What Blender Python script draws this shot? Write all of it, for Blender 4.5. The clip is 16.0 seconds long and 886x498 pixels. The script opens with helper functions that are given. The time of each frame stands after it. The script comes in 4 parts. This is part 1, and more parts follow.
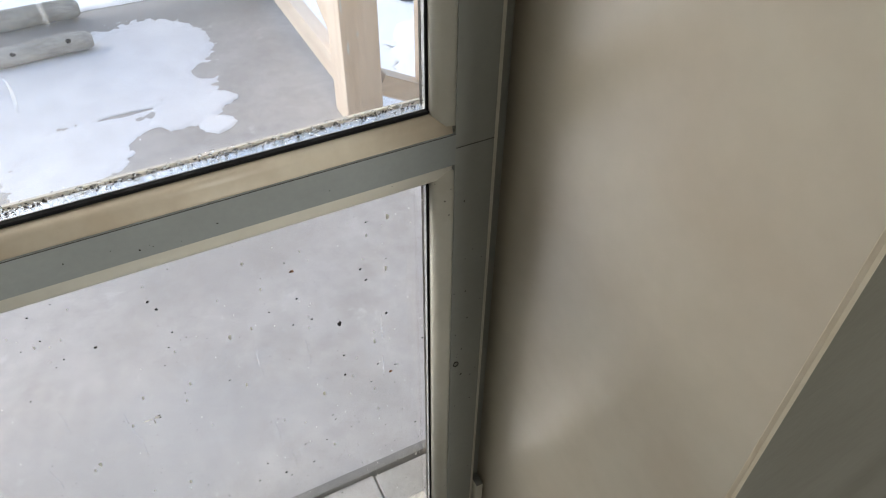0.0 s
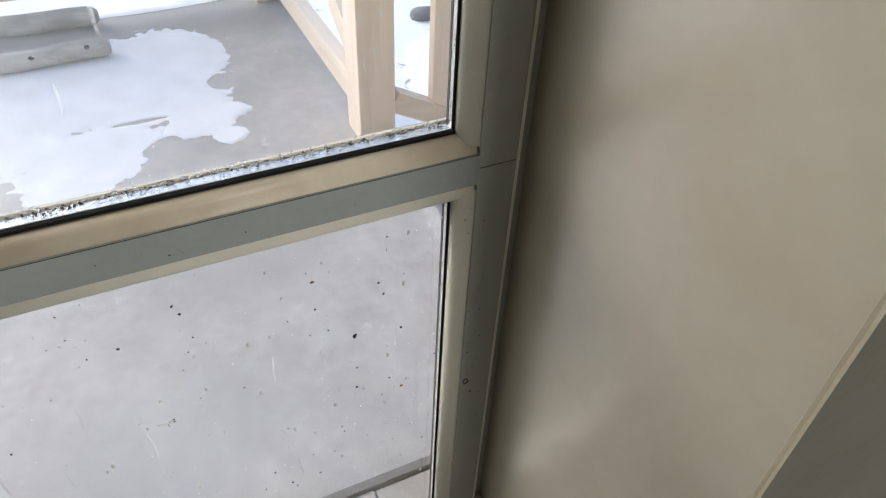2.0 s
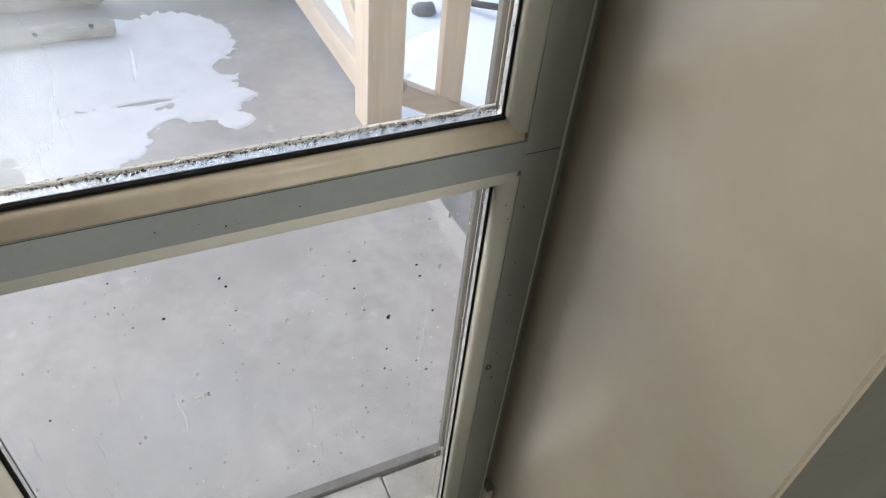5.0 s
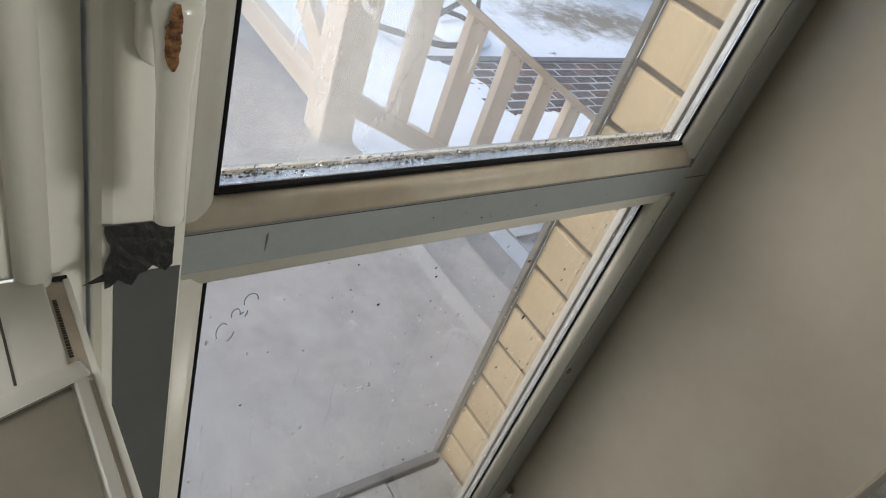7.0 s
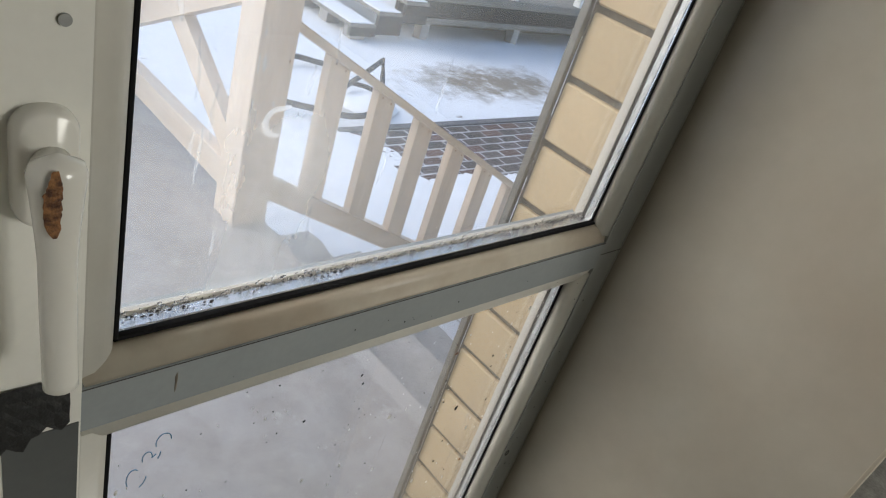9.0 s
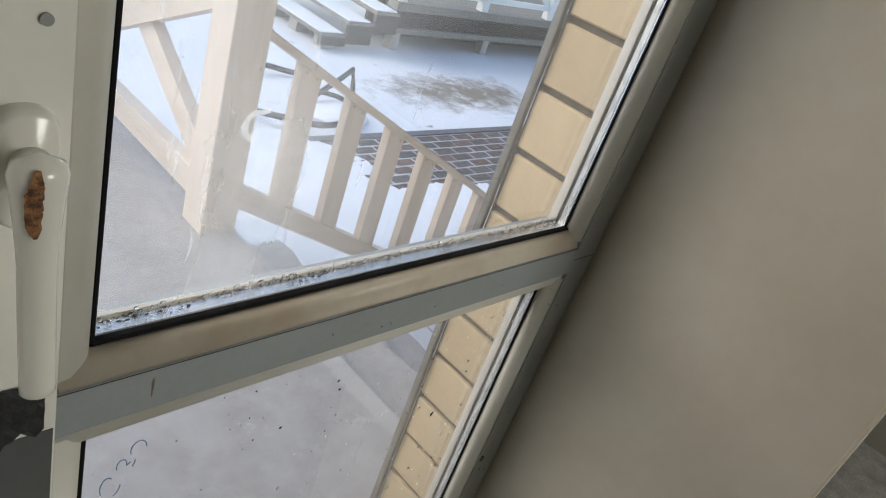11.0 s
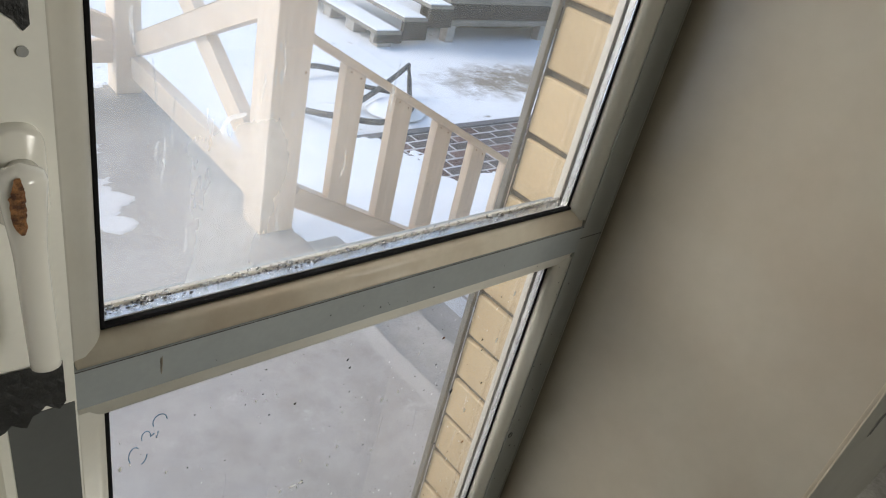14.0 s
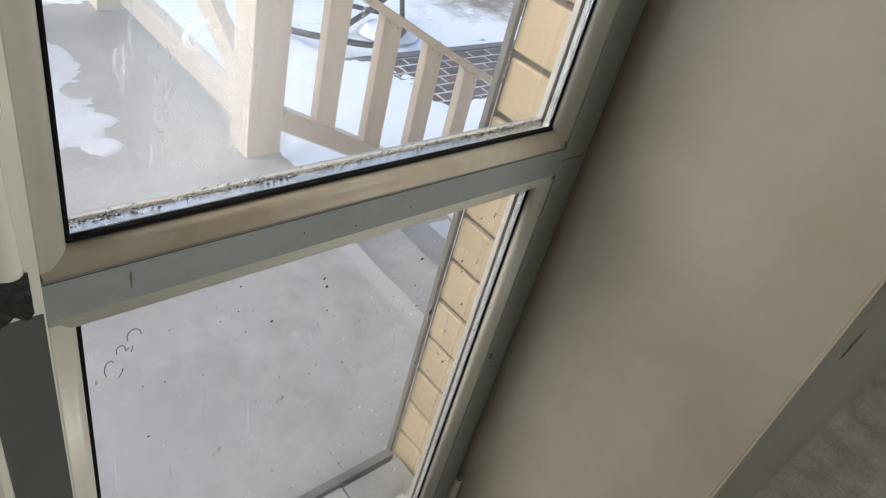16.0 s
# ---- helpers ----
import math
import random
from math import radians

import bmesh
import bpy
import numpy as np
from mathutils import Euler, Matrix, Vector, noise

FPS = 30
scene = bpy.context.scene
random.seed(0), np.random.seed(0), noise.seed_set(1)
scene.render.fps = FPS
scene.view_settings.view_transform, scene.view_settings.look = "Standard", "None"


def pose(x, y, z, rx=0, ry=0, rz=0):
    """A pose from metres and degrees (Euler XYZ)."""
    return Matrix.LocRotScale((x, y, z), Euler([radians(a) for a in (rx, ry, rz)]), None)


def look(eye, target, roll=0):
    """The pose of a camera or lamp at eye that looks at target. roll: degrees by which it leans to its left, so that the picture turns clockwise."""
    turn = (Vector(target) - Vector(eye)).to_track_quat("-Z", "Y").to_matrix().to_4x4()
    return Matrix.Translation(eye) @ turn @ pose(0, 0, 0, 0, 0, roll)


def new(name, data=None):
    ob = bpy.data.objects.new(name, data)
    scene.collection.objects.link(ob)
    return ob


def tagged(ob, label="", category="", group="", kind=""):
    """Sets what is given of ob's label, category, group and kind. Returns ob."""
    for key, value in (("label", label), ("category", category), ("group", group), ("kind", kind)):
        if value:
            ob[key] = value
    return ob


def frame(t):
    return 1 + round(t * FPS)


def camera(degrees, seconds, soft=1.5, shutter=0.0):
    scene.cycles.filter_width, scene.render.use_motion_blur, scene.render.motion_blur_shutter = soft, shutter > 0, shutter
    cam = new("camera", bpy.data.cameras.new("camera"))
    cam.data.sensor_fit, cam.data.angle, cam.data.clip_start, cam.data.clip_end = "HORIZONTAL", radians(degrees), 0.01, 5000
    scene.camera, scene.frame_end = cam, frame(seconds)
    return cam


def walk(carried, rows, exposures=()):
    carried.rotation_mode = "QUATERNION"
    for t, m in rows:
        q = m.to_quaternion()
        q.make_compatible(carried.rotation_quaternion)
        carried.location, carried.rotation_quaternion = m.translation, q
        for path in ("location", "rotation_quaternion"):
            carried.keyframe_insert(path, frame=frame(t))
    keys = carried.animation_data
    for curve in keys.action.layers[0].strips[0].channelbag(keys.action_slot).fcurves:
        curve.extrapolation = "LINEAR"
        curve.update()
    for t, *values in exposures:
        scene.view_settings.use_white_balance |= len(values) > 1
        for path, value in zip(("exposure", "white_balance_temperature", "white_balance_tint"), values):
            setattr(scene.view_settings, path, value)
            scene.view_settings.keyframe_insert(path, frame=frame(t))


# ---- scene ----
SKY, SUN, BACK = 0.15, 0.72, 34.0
EXPOSURES = [(0, 1.36, 6750, 8), (3, 1.35, 6750, 8), (5.5, 1.22, 6750, 8), (6, 1.0, 6750, 8), (7, 1.05, 6750, 8), (8.5, 0.99, 6650, 8), (11.5, 0.98, 6650, 8), (12.7, 0.99, 6650, 8), (13.5, 1.24, 6650, 8), (14, 1.1, 6800, 8), (14.5, 1.12, 6750, 8), (15, 1.12, 6750, 8), (16, 1.12, 6750, 8)]
cam = camera(64.7, 16.0, soft=1.1)
PATH = [
    (0, (-0.265, -0.552, 1.331), (0.396, 0.737, -0.047), 0.6),
    (0.5, (-0.276, -0.549, 1.336), (0.397, 0.745, -0.032), 1.4),
    (1, (-0.286, -0.535, 1.329), (0.308, 0.78, -0.057), 1.9),
    (1.5, (-0.281, -0.544, 1.334), (0.394, 0.777, -0.008), 2.1),
    (2, (-0.29, -0.553, 1.339), (0.387, 0.769, 0.0), 2.9),
    (2.5, (-0.291, -0.558, 1.336), (0.345, 0.777, -0.01), 2.1),
    (3, (-0.295, -0.557, 1.334), (0.357, 0.762, -0.02), 3.3),
    (5.5, (-0.419, -0.533, 1.328), (0.358, 0.747, 0.002), 8.8),
    (6, (-0.58, -0.472, 1.311), (0.322, 0.741, 0.002), 15.4),
    (6.5, (-0.698, -0.423, 1.282), (0.297, 0.785, 0.037), 18.9),
    (7, (-0.738, -0.401, 1.267), (0.42, 0.709, 0.072), 21.3),
    (7.5, (-0.744, -0.408, 1.272), (0.46, 0.72, 0.143), 21.1),
    (8, (-0.733, -0.41, 1.283), (0.479, 0.75, 0.193), 20.0),
    (8.5, (-0.725, -0.381, 1.279), (0.539, 0.735, 0.204), 21.2),
    (9, (-0.719, -0.366, 1.292), (0.633, 0.717, 0.293), 19.1),
    (11.5, (-0.729, -0.367, 1.287), (0.691, 0.673, 0.336), 20.0),
    (12, (-0.725, -0.365, 1.286), (0.694, 0.664, 0.323), 20.0),
    (12.5, (-0.726, -0.365, 1.284), (0.701, 0.639, 0.307), 20.3),
    (13, (-0.715, -0.362, 1.278), (0.681, 0.592, 0.21), 20.0),
    (13.5, (-0.714, -0.37, 1.289), (0.677, 0.583, 0.213), 19.1),
    (14, (-0.699, -0.449, 1.324), (0.562, 0.716, 0.299), 14.2),
    (14.5, (-0.658, -0.578, 1.342), (0.53, 0.648, 0.301), 12.1),
    (15, (-0.645, -0.645, 1.344), (0.437, 0.594, 0.206), 12.3),
    (15.4, (-0.645, -0.611, 1.335), (0.43, 0.578, 0.139), 12.8),
    (15.5, (-0.657, -0.586, 1.332), (0.435, 0.594, 0.142), 13.0),
    (16, (-0.683, -0.463, 1.317), (0.544, 0.581, 0.131), 16.0),
]
walk(cam, [(t, look(eye, target, roll)) for t, eye, target, roll in PATH], exposures=EXPOSURES)

# ---- world and lights ----
world = bpy.data.worlds.new("winter_sky")
scene.world = world
world.use_nodes = True
wn = world.node_tree
sky = wn.nodes.new("ShaderNodeTexSky")
sky.sky_type, sky.sun_disc = "NISHITA", False
sky.sun_elevation, sky.sun_rotation = radians(36), radians(-46)
sky.air_density, sky.dust_density = 1.0, 1.0
wn.links.new(sky.outputs[0], wn.nodes["Background"].inputs[0])
wn.nodes["Background"].inputs[1].default_value = SKY
sun = new("sun", bpy.data.lights.new("sun", "SUN"))
sun.data.energy, sun.data.angle, sun.data.color = SUN, radians(40), (1, 0.975, 0.93)
sun.matrix_world = look((-4.2, 4.0, 4.2), (0, 0, 0))
# added fill lamp for the room, unseen, set in the back wall behind the camera
back_light = new("room_fill", bpy.data.lights.new("room_fill", "AREA"))
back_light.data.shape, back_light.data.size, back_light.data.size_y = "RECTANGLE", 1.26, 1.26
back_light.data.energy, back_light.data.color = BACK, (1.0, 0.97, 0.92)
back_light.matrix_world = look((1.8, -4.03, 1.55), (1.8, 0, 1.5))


# ---- materials ----
def material(name, base, rough=0.5, metal=0.0, second=None, scale=6.0, amount=0.5, grain=0.0, grain_scale=120.0,
             bump=0.0, bump_scale=60.0, coords="Object", stretch=(1, 1, 1), spots=None, spot_scale=14.0, spot_level=0.68,
             vary=0.0):
    """A surface with two scales of colour variation, optional spots of a third colour, and a fine relief."""
    m = bpy.data.materials.new(name)
    m.use_nodes = True
    n, l = m.node_tree.nodes, m.node_tree.links
    b = n["Principled BSDF"]
    b.inputs["Roughness"].default_value, b.inputs["Metallic"].default_value = rough, metal
    tc, mp = n.new("ShaderNodeTexCoord"), n.new("ShaderNodeMapping")
    mp.inputs["Scale"].default_value = stretch
    l.new(tc.outputs[coords], mp.inputs[0])

    def tex(s, detail=5, rough=0.6):
        t = n.new("ShaderNodeTexNoise")
        t.inputs["Scale"].default_value, t.inputs["Detail"].default_value, t.inputs["Roughness"].default_value = s, detail, rough
        l.new(mp.outputs[0], t.inputs["Vector"])
        return t.outputs[0]

    def ramp(src, lo, hi, top=1.0):
        r = n.new("ShaderNodeMapRange")
        r.inputs[1].default_value, r.inputs[2].default_value, r.inputs[4].default_value = lo, hi, top
        l.new(src, r.inputs[0])
        return r.outputs[0]

    def mix(fac, a, c, kind="MIX"):
        x = n.new("ShaderNodeMix")
        x.data_type, x.blend_type = "RGBA", kind
        if isinstance(fac, float):
            x.inputs[0].default_value = fac
        else:
            l.new(fac, x.inputs[0])
        for k, v in ((6, a), (7, c)):
            if isinstance(v, tuple):
                x.inputs[k].default_value = (*v, 1)
            else:
                l.new(v, x.inputs[k])
        return x.outputs[2]

    col = base
    if second:
        col = mix(ramp(tex(scale), 0.38, 0.66, amount), col, second)
    if spots:
        col = mix(ramp(tex(spot_scale, 6, 0.7), spot_level, spot_level + 0.06), col, spots)
    if grain:
        col = mix(grain, col, mix(ramp(tex(grain_scale, 3), 0.3, 0.7), (0.25, 0.25, 0.25), (1.0, 1.0, 1.0)), "MULTIPLY")
    if vary:
        oi = n.new("ShaderNodeObjectInfo")
        hs = n.new("ShaderNodeHueSaturation")
        r = n.new("ShaderNodeMapRange")
        r.inputs[3].default_value, r.inputs[4].default_value = 1 - vary, 1 + vary
        l.new(oi.outputs["Random"], r.inputs[0])
        l.new(r.outputs[0], hs.inputs["Value"])
        if isinstance(col, tuple):
            hs.inputs["Color"].default_value = (*col, 1)
        else:
            l.new(col, hs.inputs["Color"])
        col = hs.outputs[0]
    if isinstance(col, tuple):
        b.inputs["Base Color"].default_value = (*col, 1)
    else:
        l.new(col, b.inputs["Base Color"])
    if bump:
        bp = n.new("ShaderNodeBump")
        bp.inputs["Strength"].default_value, bp.inputs["Distance"].default_value = bump, 0.004
        l.new(tex(bump_scale, 6), bp.inputs["Height"])
        l.new(bp.outputs[0], b.inputs["Normal"])
    return m


# Grey film tone, lowered further to put the hinge side's shade into the colour.
PVC_FLAT = material("pvc_shaded_grey_film", (0.36, 0.38, 0.37), 0.42, second=(0.29, 0.305, 0.295), scale=5, amount=0.5, grain=0.06,
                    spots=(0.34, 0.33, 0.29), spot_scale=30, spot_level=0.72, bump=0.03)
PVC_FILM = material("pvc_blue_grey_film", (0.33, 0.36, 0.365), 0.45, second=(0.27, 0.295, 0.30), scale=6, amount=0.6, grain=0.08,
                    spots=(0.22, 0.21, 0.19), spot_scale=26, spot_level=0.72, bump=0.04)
# Protective film again, its colour darkened to stand in for shade on the stile.
SHADED_FILM = material("pvc_shaded_film", (0.105, 0.112, 0.11), 0.5, second=(0.08, 0.086, 0.085), scale=6, amount=0.6, grain=0.1,
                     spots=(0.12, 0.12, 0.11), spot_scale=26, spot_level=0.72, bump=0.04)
PVC_BEAD = material("pvc_cream_bead", (0.72, 0.71, 0.65), 0.34, second=(0.64, 0.61, 0.53), scale=7, amount=0.6, grain=0.05,
                    spots=(0.42, 0.34, 0.23), spot_scale=16, spot_level=0.70, bump=0.03)
BEAD_STAINED = material("pvc_stained_bead", (0.68, 0.62, 0.51), 0.42, second=(0.52, 0.43, 0.325), scale=9, amount=0.75, grain=0.08, grain_scale=60,
                        spots=(0.30, 0.21, 0.13), spot_scale=11, spot_level=0.66, bump=0.06)
PVC_WHITE = material("pvc_white", (0.86, 0.855, 0.79), 0.34, second=(0.74, 0.73, 0.67), scale=4, amount=0.5, grain=0.04,
                     spots=(0.4, 0.4, 0.37), spot_scale=45, spot_level=0.76)
PVC_OUT = material("pvc_outer_white", (0.52, 0.48, 0.41), 0.35, second=(0.46, 0.43, 0.38), scale=9, amount=0.5)
HANDLE = material("handle_white", (0.80, 0.79, 0.73), 0.16, second=(0.74, 0.72, 0.65), scale=14, amount=0.4)
CHIP = material("handle_worn_metal", (0.42, 0.20, 0.075), 0.6, 0.1, second=(0.09, 0.035, 0.018), scale=230, amount=1.0, grain=0.3, grain_scale=500, bump=0.6, bump_scale=400)
RUBBER = material("black_rubber", (0.008, 0.008, 0.009), 0.8, grain=0.3)
RUBBER.node_tree.nodes["Principled BSDF"].inputs["Specular IOR Level"].default_value = 0.15
SPACER = material("spacer_aluminium", (0.78, 0.79, 0.80), 0.26, 0.5, second=(0.45, 0.45, 0.44), scale=60, amount=0.6, bump=0.25, bump_scale=260)
MOULD = material("black_mould", (0.02, 0.018, 0.016), 0.9, bump=0.4, bump_scale=400)
SEALANT = material("grey_sealant", (0.05, 0.048, 0.045), 0.6, second=(0.09, 0.085, 0.078), scale=40, amount=0.7)
SPACER_FOOT = material("mouldy_spacer", (0.82, 0.83, 0.84), 0.24, 0.85, second=(0.62, 0.62, 0.61), scale=40, amount=0.8, bump=0.25, bump_scale=260)
PLUG = material("grey_plug", (0.32, 0.33, 0.32), 0.5, grain=0.1)
GRIME = material("brown_grey_grime", (0.20, 0.175, 0.14), 0.7, second=(0.28, 0.25, 0.21), scale=80, amount=0.8)
TAPE = material("black_tape", (0.014, 0.0145, 0.015), 0.42, second=(0.032, 0.033, 0.034), scale=40, amount=0.7, bump=0.7, bump_scale=45)
PLASTER = material("cream_plaster", (0.535, 0.50, 0.425), 0.3, second=(0.475, 0.41, 0.33), scale=3.4, amount=0.75, grain=0.05,
                   grain_scale=40, bump=0.04, bump_scale=18)
# oil paint with a soft gloss
gloss = PLASTER.node_tree.nodes["Principled BSDF"].inputs
gloss["Specular IOR Level"].default_value = 0.8
gloss["Coat Weight"].default_value, gloss["Coat Roughness"].default_value, gloss["Coat IOR"].default_value = 1.0, 0.25, 2.0
BEADING = material("corner_paint", (0.55, 0.50, 0.41), 0.5, second=(0.50, 0.43, 0.32), scale=12, amount=0.7, bump=0.2, bump_scale=50)
GREY_WALL = material("grey_wall_paint", (0.165, 0.163, 0.138), 0.32, second=(0.115, 0.111, 0.088), scale=3.5, amount=0.7, grain=0.1,
                     grain_scale=80, spots=(0.2, 0.2, 0.18), spot_scale=8, spot_level=0.72, bump=0.2, bump_scale=30)
GOUGE = material("gouge_dark", (0.045, 0.045, 0.038), 0.9, bump=0.5, bump_scale=120)
ROOM_WALL = material("room_wall", (0.40, 0.38, 0.335), 0.8, second=(0.34, 0.32, 0.28), scale=2, amount=0.6, bump=0.1)
SCREED = material("rough_floor_screed", (0.40, 0.395, 0.37), 0.9, second=(0.24, 0.235, 0.22), scale=9, amount=0.9, grain=0.35,
                  grain_scale=90, bump=0.8, bump_scale=40, spots=(0.3, 0.3, 0.28), spot_scale=22, spot_level=0.66)
CONCRETE = material("porch_concrete", (0.46, 0.443, 0.432), 0.65, second=(0.365, 0.345, 0.33), scale=4.2, amount=0.8, grain=0.16,
                    grain_scale=26, bump=0.10, bump_scale=50, spots=(0.52, 0.508, 0.50), spot_scale=9, spot_level=0.62)
# Steps' concrete, made paler than the slab to offset the shade they lie in.
STEP_CONCRETE = material("step_concrete", (0.58, 0.565, 0.55), 0.6, second=(0.46, 0.445, 0.425), scale=7, amount=0.9, grain=0.2, bump=0.2)
CEMENT = material("threshold_cement", (0.47, 0.455, 0.43), 0.75, second=(0.36, 0.34, 0.31), scale=11, amount=0.8, grain=0.15, bump=0.3,
                  spots=(0.22, 0.19, 0.16), spot_scale=18, spot_level=0.7, vary=0.08)
THIN_SNOW = material("thin_snow", (0.76, 0.78, 0.82), 0.7, second=(0.66, 0.675, 0.715), scale=8, amount=0.8, grain=0.06, grain_scale=40,
                     bump=0.05, bump_scale=20, spots=(0.48, 0.48, 0.49), spot_scale=11, spot_level=0.70)
SNOW = material("snow", (0.90, 0.92, 0.95), 0.7, second=(0.82, 0.85, 0.90), scale=5, amount=0.6, bump=0.04, bump_scale=6)
def timber(name, stretch):
    m = material(name, (0.80, 0.685, 0.575), 0.62, second=(0.69, 0.56, 0.445), scale=2.2, amount=0.75, grain=0.10, grain_scale=9, stretch=stretch,
                 bump=0.15, bump_scale=14, vary=0.05)
    return m


TIMBER, TIMBER_X, TIMBER_Y = timber("primed_pine_upright", (9, 9, 0.9)), timber("primed_pine_lengthwise", (0.9, 9, 9)), timber("primed_pine_crosswise", (9, 0.9, 9))
KNOT = material("pine_knot", (0.34, 0.21, 0.12), 0.7, second=(0.46, 0.31, 0.19), scale=60, amount=0.8)
BRICK = material("yellow_brick", (0.58, 0.455, 0.295), 0.75, second=(0.52, 0.395, 0.25), scale=8, amount=0.7, grain=0.12, grain_scale=150,
                 bump=0.15, bump_scale=120, spots=(0.58, 0.49, 0.35), spot_scale=20, spot_level=0.7, vary=0.07)
MORTAR = material("grey_mortar", (0.19, 0.165, 0.135), 0.9, second=(0.14, 0.125, 0.105), scale=20, amount=0.8, grain=0.3, bump=0.5)
TRIM = material("grey_metal_trim", (0.17, 0.163, 0.152), 0.6, 0.1, second=(0.23, 0.222, 0.21), scale=18, amount=0.8, grain=0.2,
                spots=(0.36, 0.345, 0.32), spot_scale=40, spot_level=0.71)
BARK = material("grey_log", (0.34, 0.335, 0.31), 0.85, second=(0.56, 0.55, 0.52), scale=17, amount=0.95, grain=0.3, bump=0.8, bump_scale=30,
                stretch=(0.4, 1, 1), spots=(0.1, 0.09, 0.075), spot_scale=16, spot_level=0.69)
PAVER_DARK = material("paver_dark", (0.085, 0.075, 0.075), 0.75, second=(0.13, 0.11, 0.11), scale=12, amount=0.8, grain=0.2, bump=0.2, vary=0.3)
PAVER_RED = material("paver_red", (0.135, 0.082, 0.074), 0.75, second=(0.12, 0.072, 0.064), scale=12, amount=0.8, grain=0.2, bump=0.2, vary=0.25)
KERB = material("kerb_grey", (0.13, 0.135, 0.15), 0.8, second=(0.2, 0.2, 0.21), scale=14, amount=0.7, grain=0.2)
DARK_BOARD = material("dark_board", (0.02, 0.018, 0.017), 0.75, second=(0.05, 0.045, 0.043), scale=6, amount=0.8, stretch=(1, 4, 4), vary=0.15)
GREY_BOARD = material("weathered_board", (0.24, 0.225, 0.205), 0.75, second=(0.16, 0.15, 0.135), scale=5, amount=0.8, stretch=(1, 6, 6), vary=0.12)
BLOCK = material("concrete_block", (0.42, 0.40, 0.375), 0.85, second=(0.3, 0.285, 0.265), scale=10, amount=0.8, grain=0.2, bump=0.4)
WHITE_PAINT = material("white_fence_paint", (0.78, 0.78, 0.77), 0.55, second=(0.68, 0.68, 0.66), scale=6, amount=0.5)
HOSE = material("black_hose", (0.02, 0.021, 0.025), 0.45, second=(0.05, 0.05, 0.055), scale=20, amount=0.6)
PAPER = material("white_card", (0.58, 0.57, 0.53), 0.5, second=(0.66, 0.645, 0.6), scale=9, amount=0.5)
INK = material("dark_print", (0.06, 0.055, 0.05), 0.7, grain=0.2)
PEN = material("blue_marker", (0.09, 0.20, 0.31), 0.6, grain=0.2)
SPLASH = material("white_splash", (0.78, 0.77, 0.74), 0.7, grain=0.15)
SILL = material("sill_cream", (0.56, 0.51, 0.43), 0.4, second=(0.40, 0.34, 0.26), scale=10, amount=0.8, grain=0.08,
                spots=(0.3, 0.24, 0.17), spot_scale=13, spot_level=0.7)


def ground_material():
    m = material("snowy_ground", (0.90, 0.92, 0.95), 0.8, second=(0.80, 0.83, 0.88), scale=1.5, amount=0.5, bump=0.5, bump_scale=14,
                 spots=(0.19, 0.165, 0.13), spot_scale=10, spot_level=0.62, grain=0.12, grain_scale=30, stretch=(0.9, 1.3, 1))
    n, l = m.node_tree.nodes, m.node_tree.links
    b = n["Principled BSDF"]
    src = b.inputs["Base Color"].links[0].from_socket
    # a worn patch of thawed earth
    tc, mp, gr = n.new("ShaderNodeTexCoord"), n.new("ShaderNodeMapping"), n.new("ShaderNodeTexGradient")
    gr.gradient_type = "SPHERICAL"
    mp.inputs["Location"].default_value = (-4.4 / 2.5, -3.8 / 1.0, 0.55)
    mp.inputs["Scale"].default_value = (1 / 2.5, 1 / 1.0, 1)
    l.new(tc.outputs["Object"], mp.inputs[0])
    l.new(mp.outputs[0], gr.inputs[0])
    t = n.new("ShaderNodeTexNoise")
    t.inputs["Scale"].default_value, t.inputs["Detail"].default_value, t.inputs["Roughness"].default_value = 5.5, 9, 0.82
    l.new(tc.outputs["Object"], t.inputs["Vector"])
    mu = n.new("ShaderNodeMath")
    mu.operation = "MULTIPLY"
    l.new(gr.outputs["Fac"], mu.inputs[0])
    l.new(t.outputs[0], mu.inputs[1])
    r = n.new("ShaderNodeMapRange")
    r.inputs[1].default_value, r.inputs[2].default_value = 0.25, 0.42
    l.new(mu.outputs[0], r.inputs[0])
    x = n.new("ShaderNodeMix")
    x.data_type = "RGBA"
    l.new(r.outputs[0], x.inputs[0])
    l.new(src, x.inputs[6])
    x.inputs[7].default_value = (0.27, 0.235, 0.19, 1)
    l.new(x.outputs[2], b.inputs["Base Color"])
    return m


GROUND = ground_material()


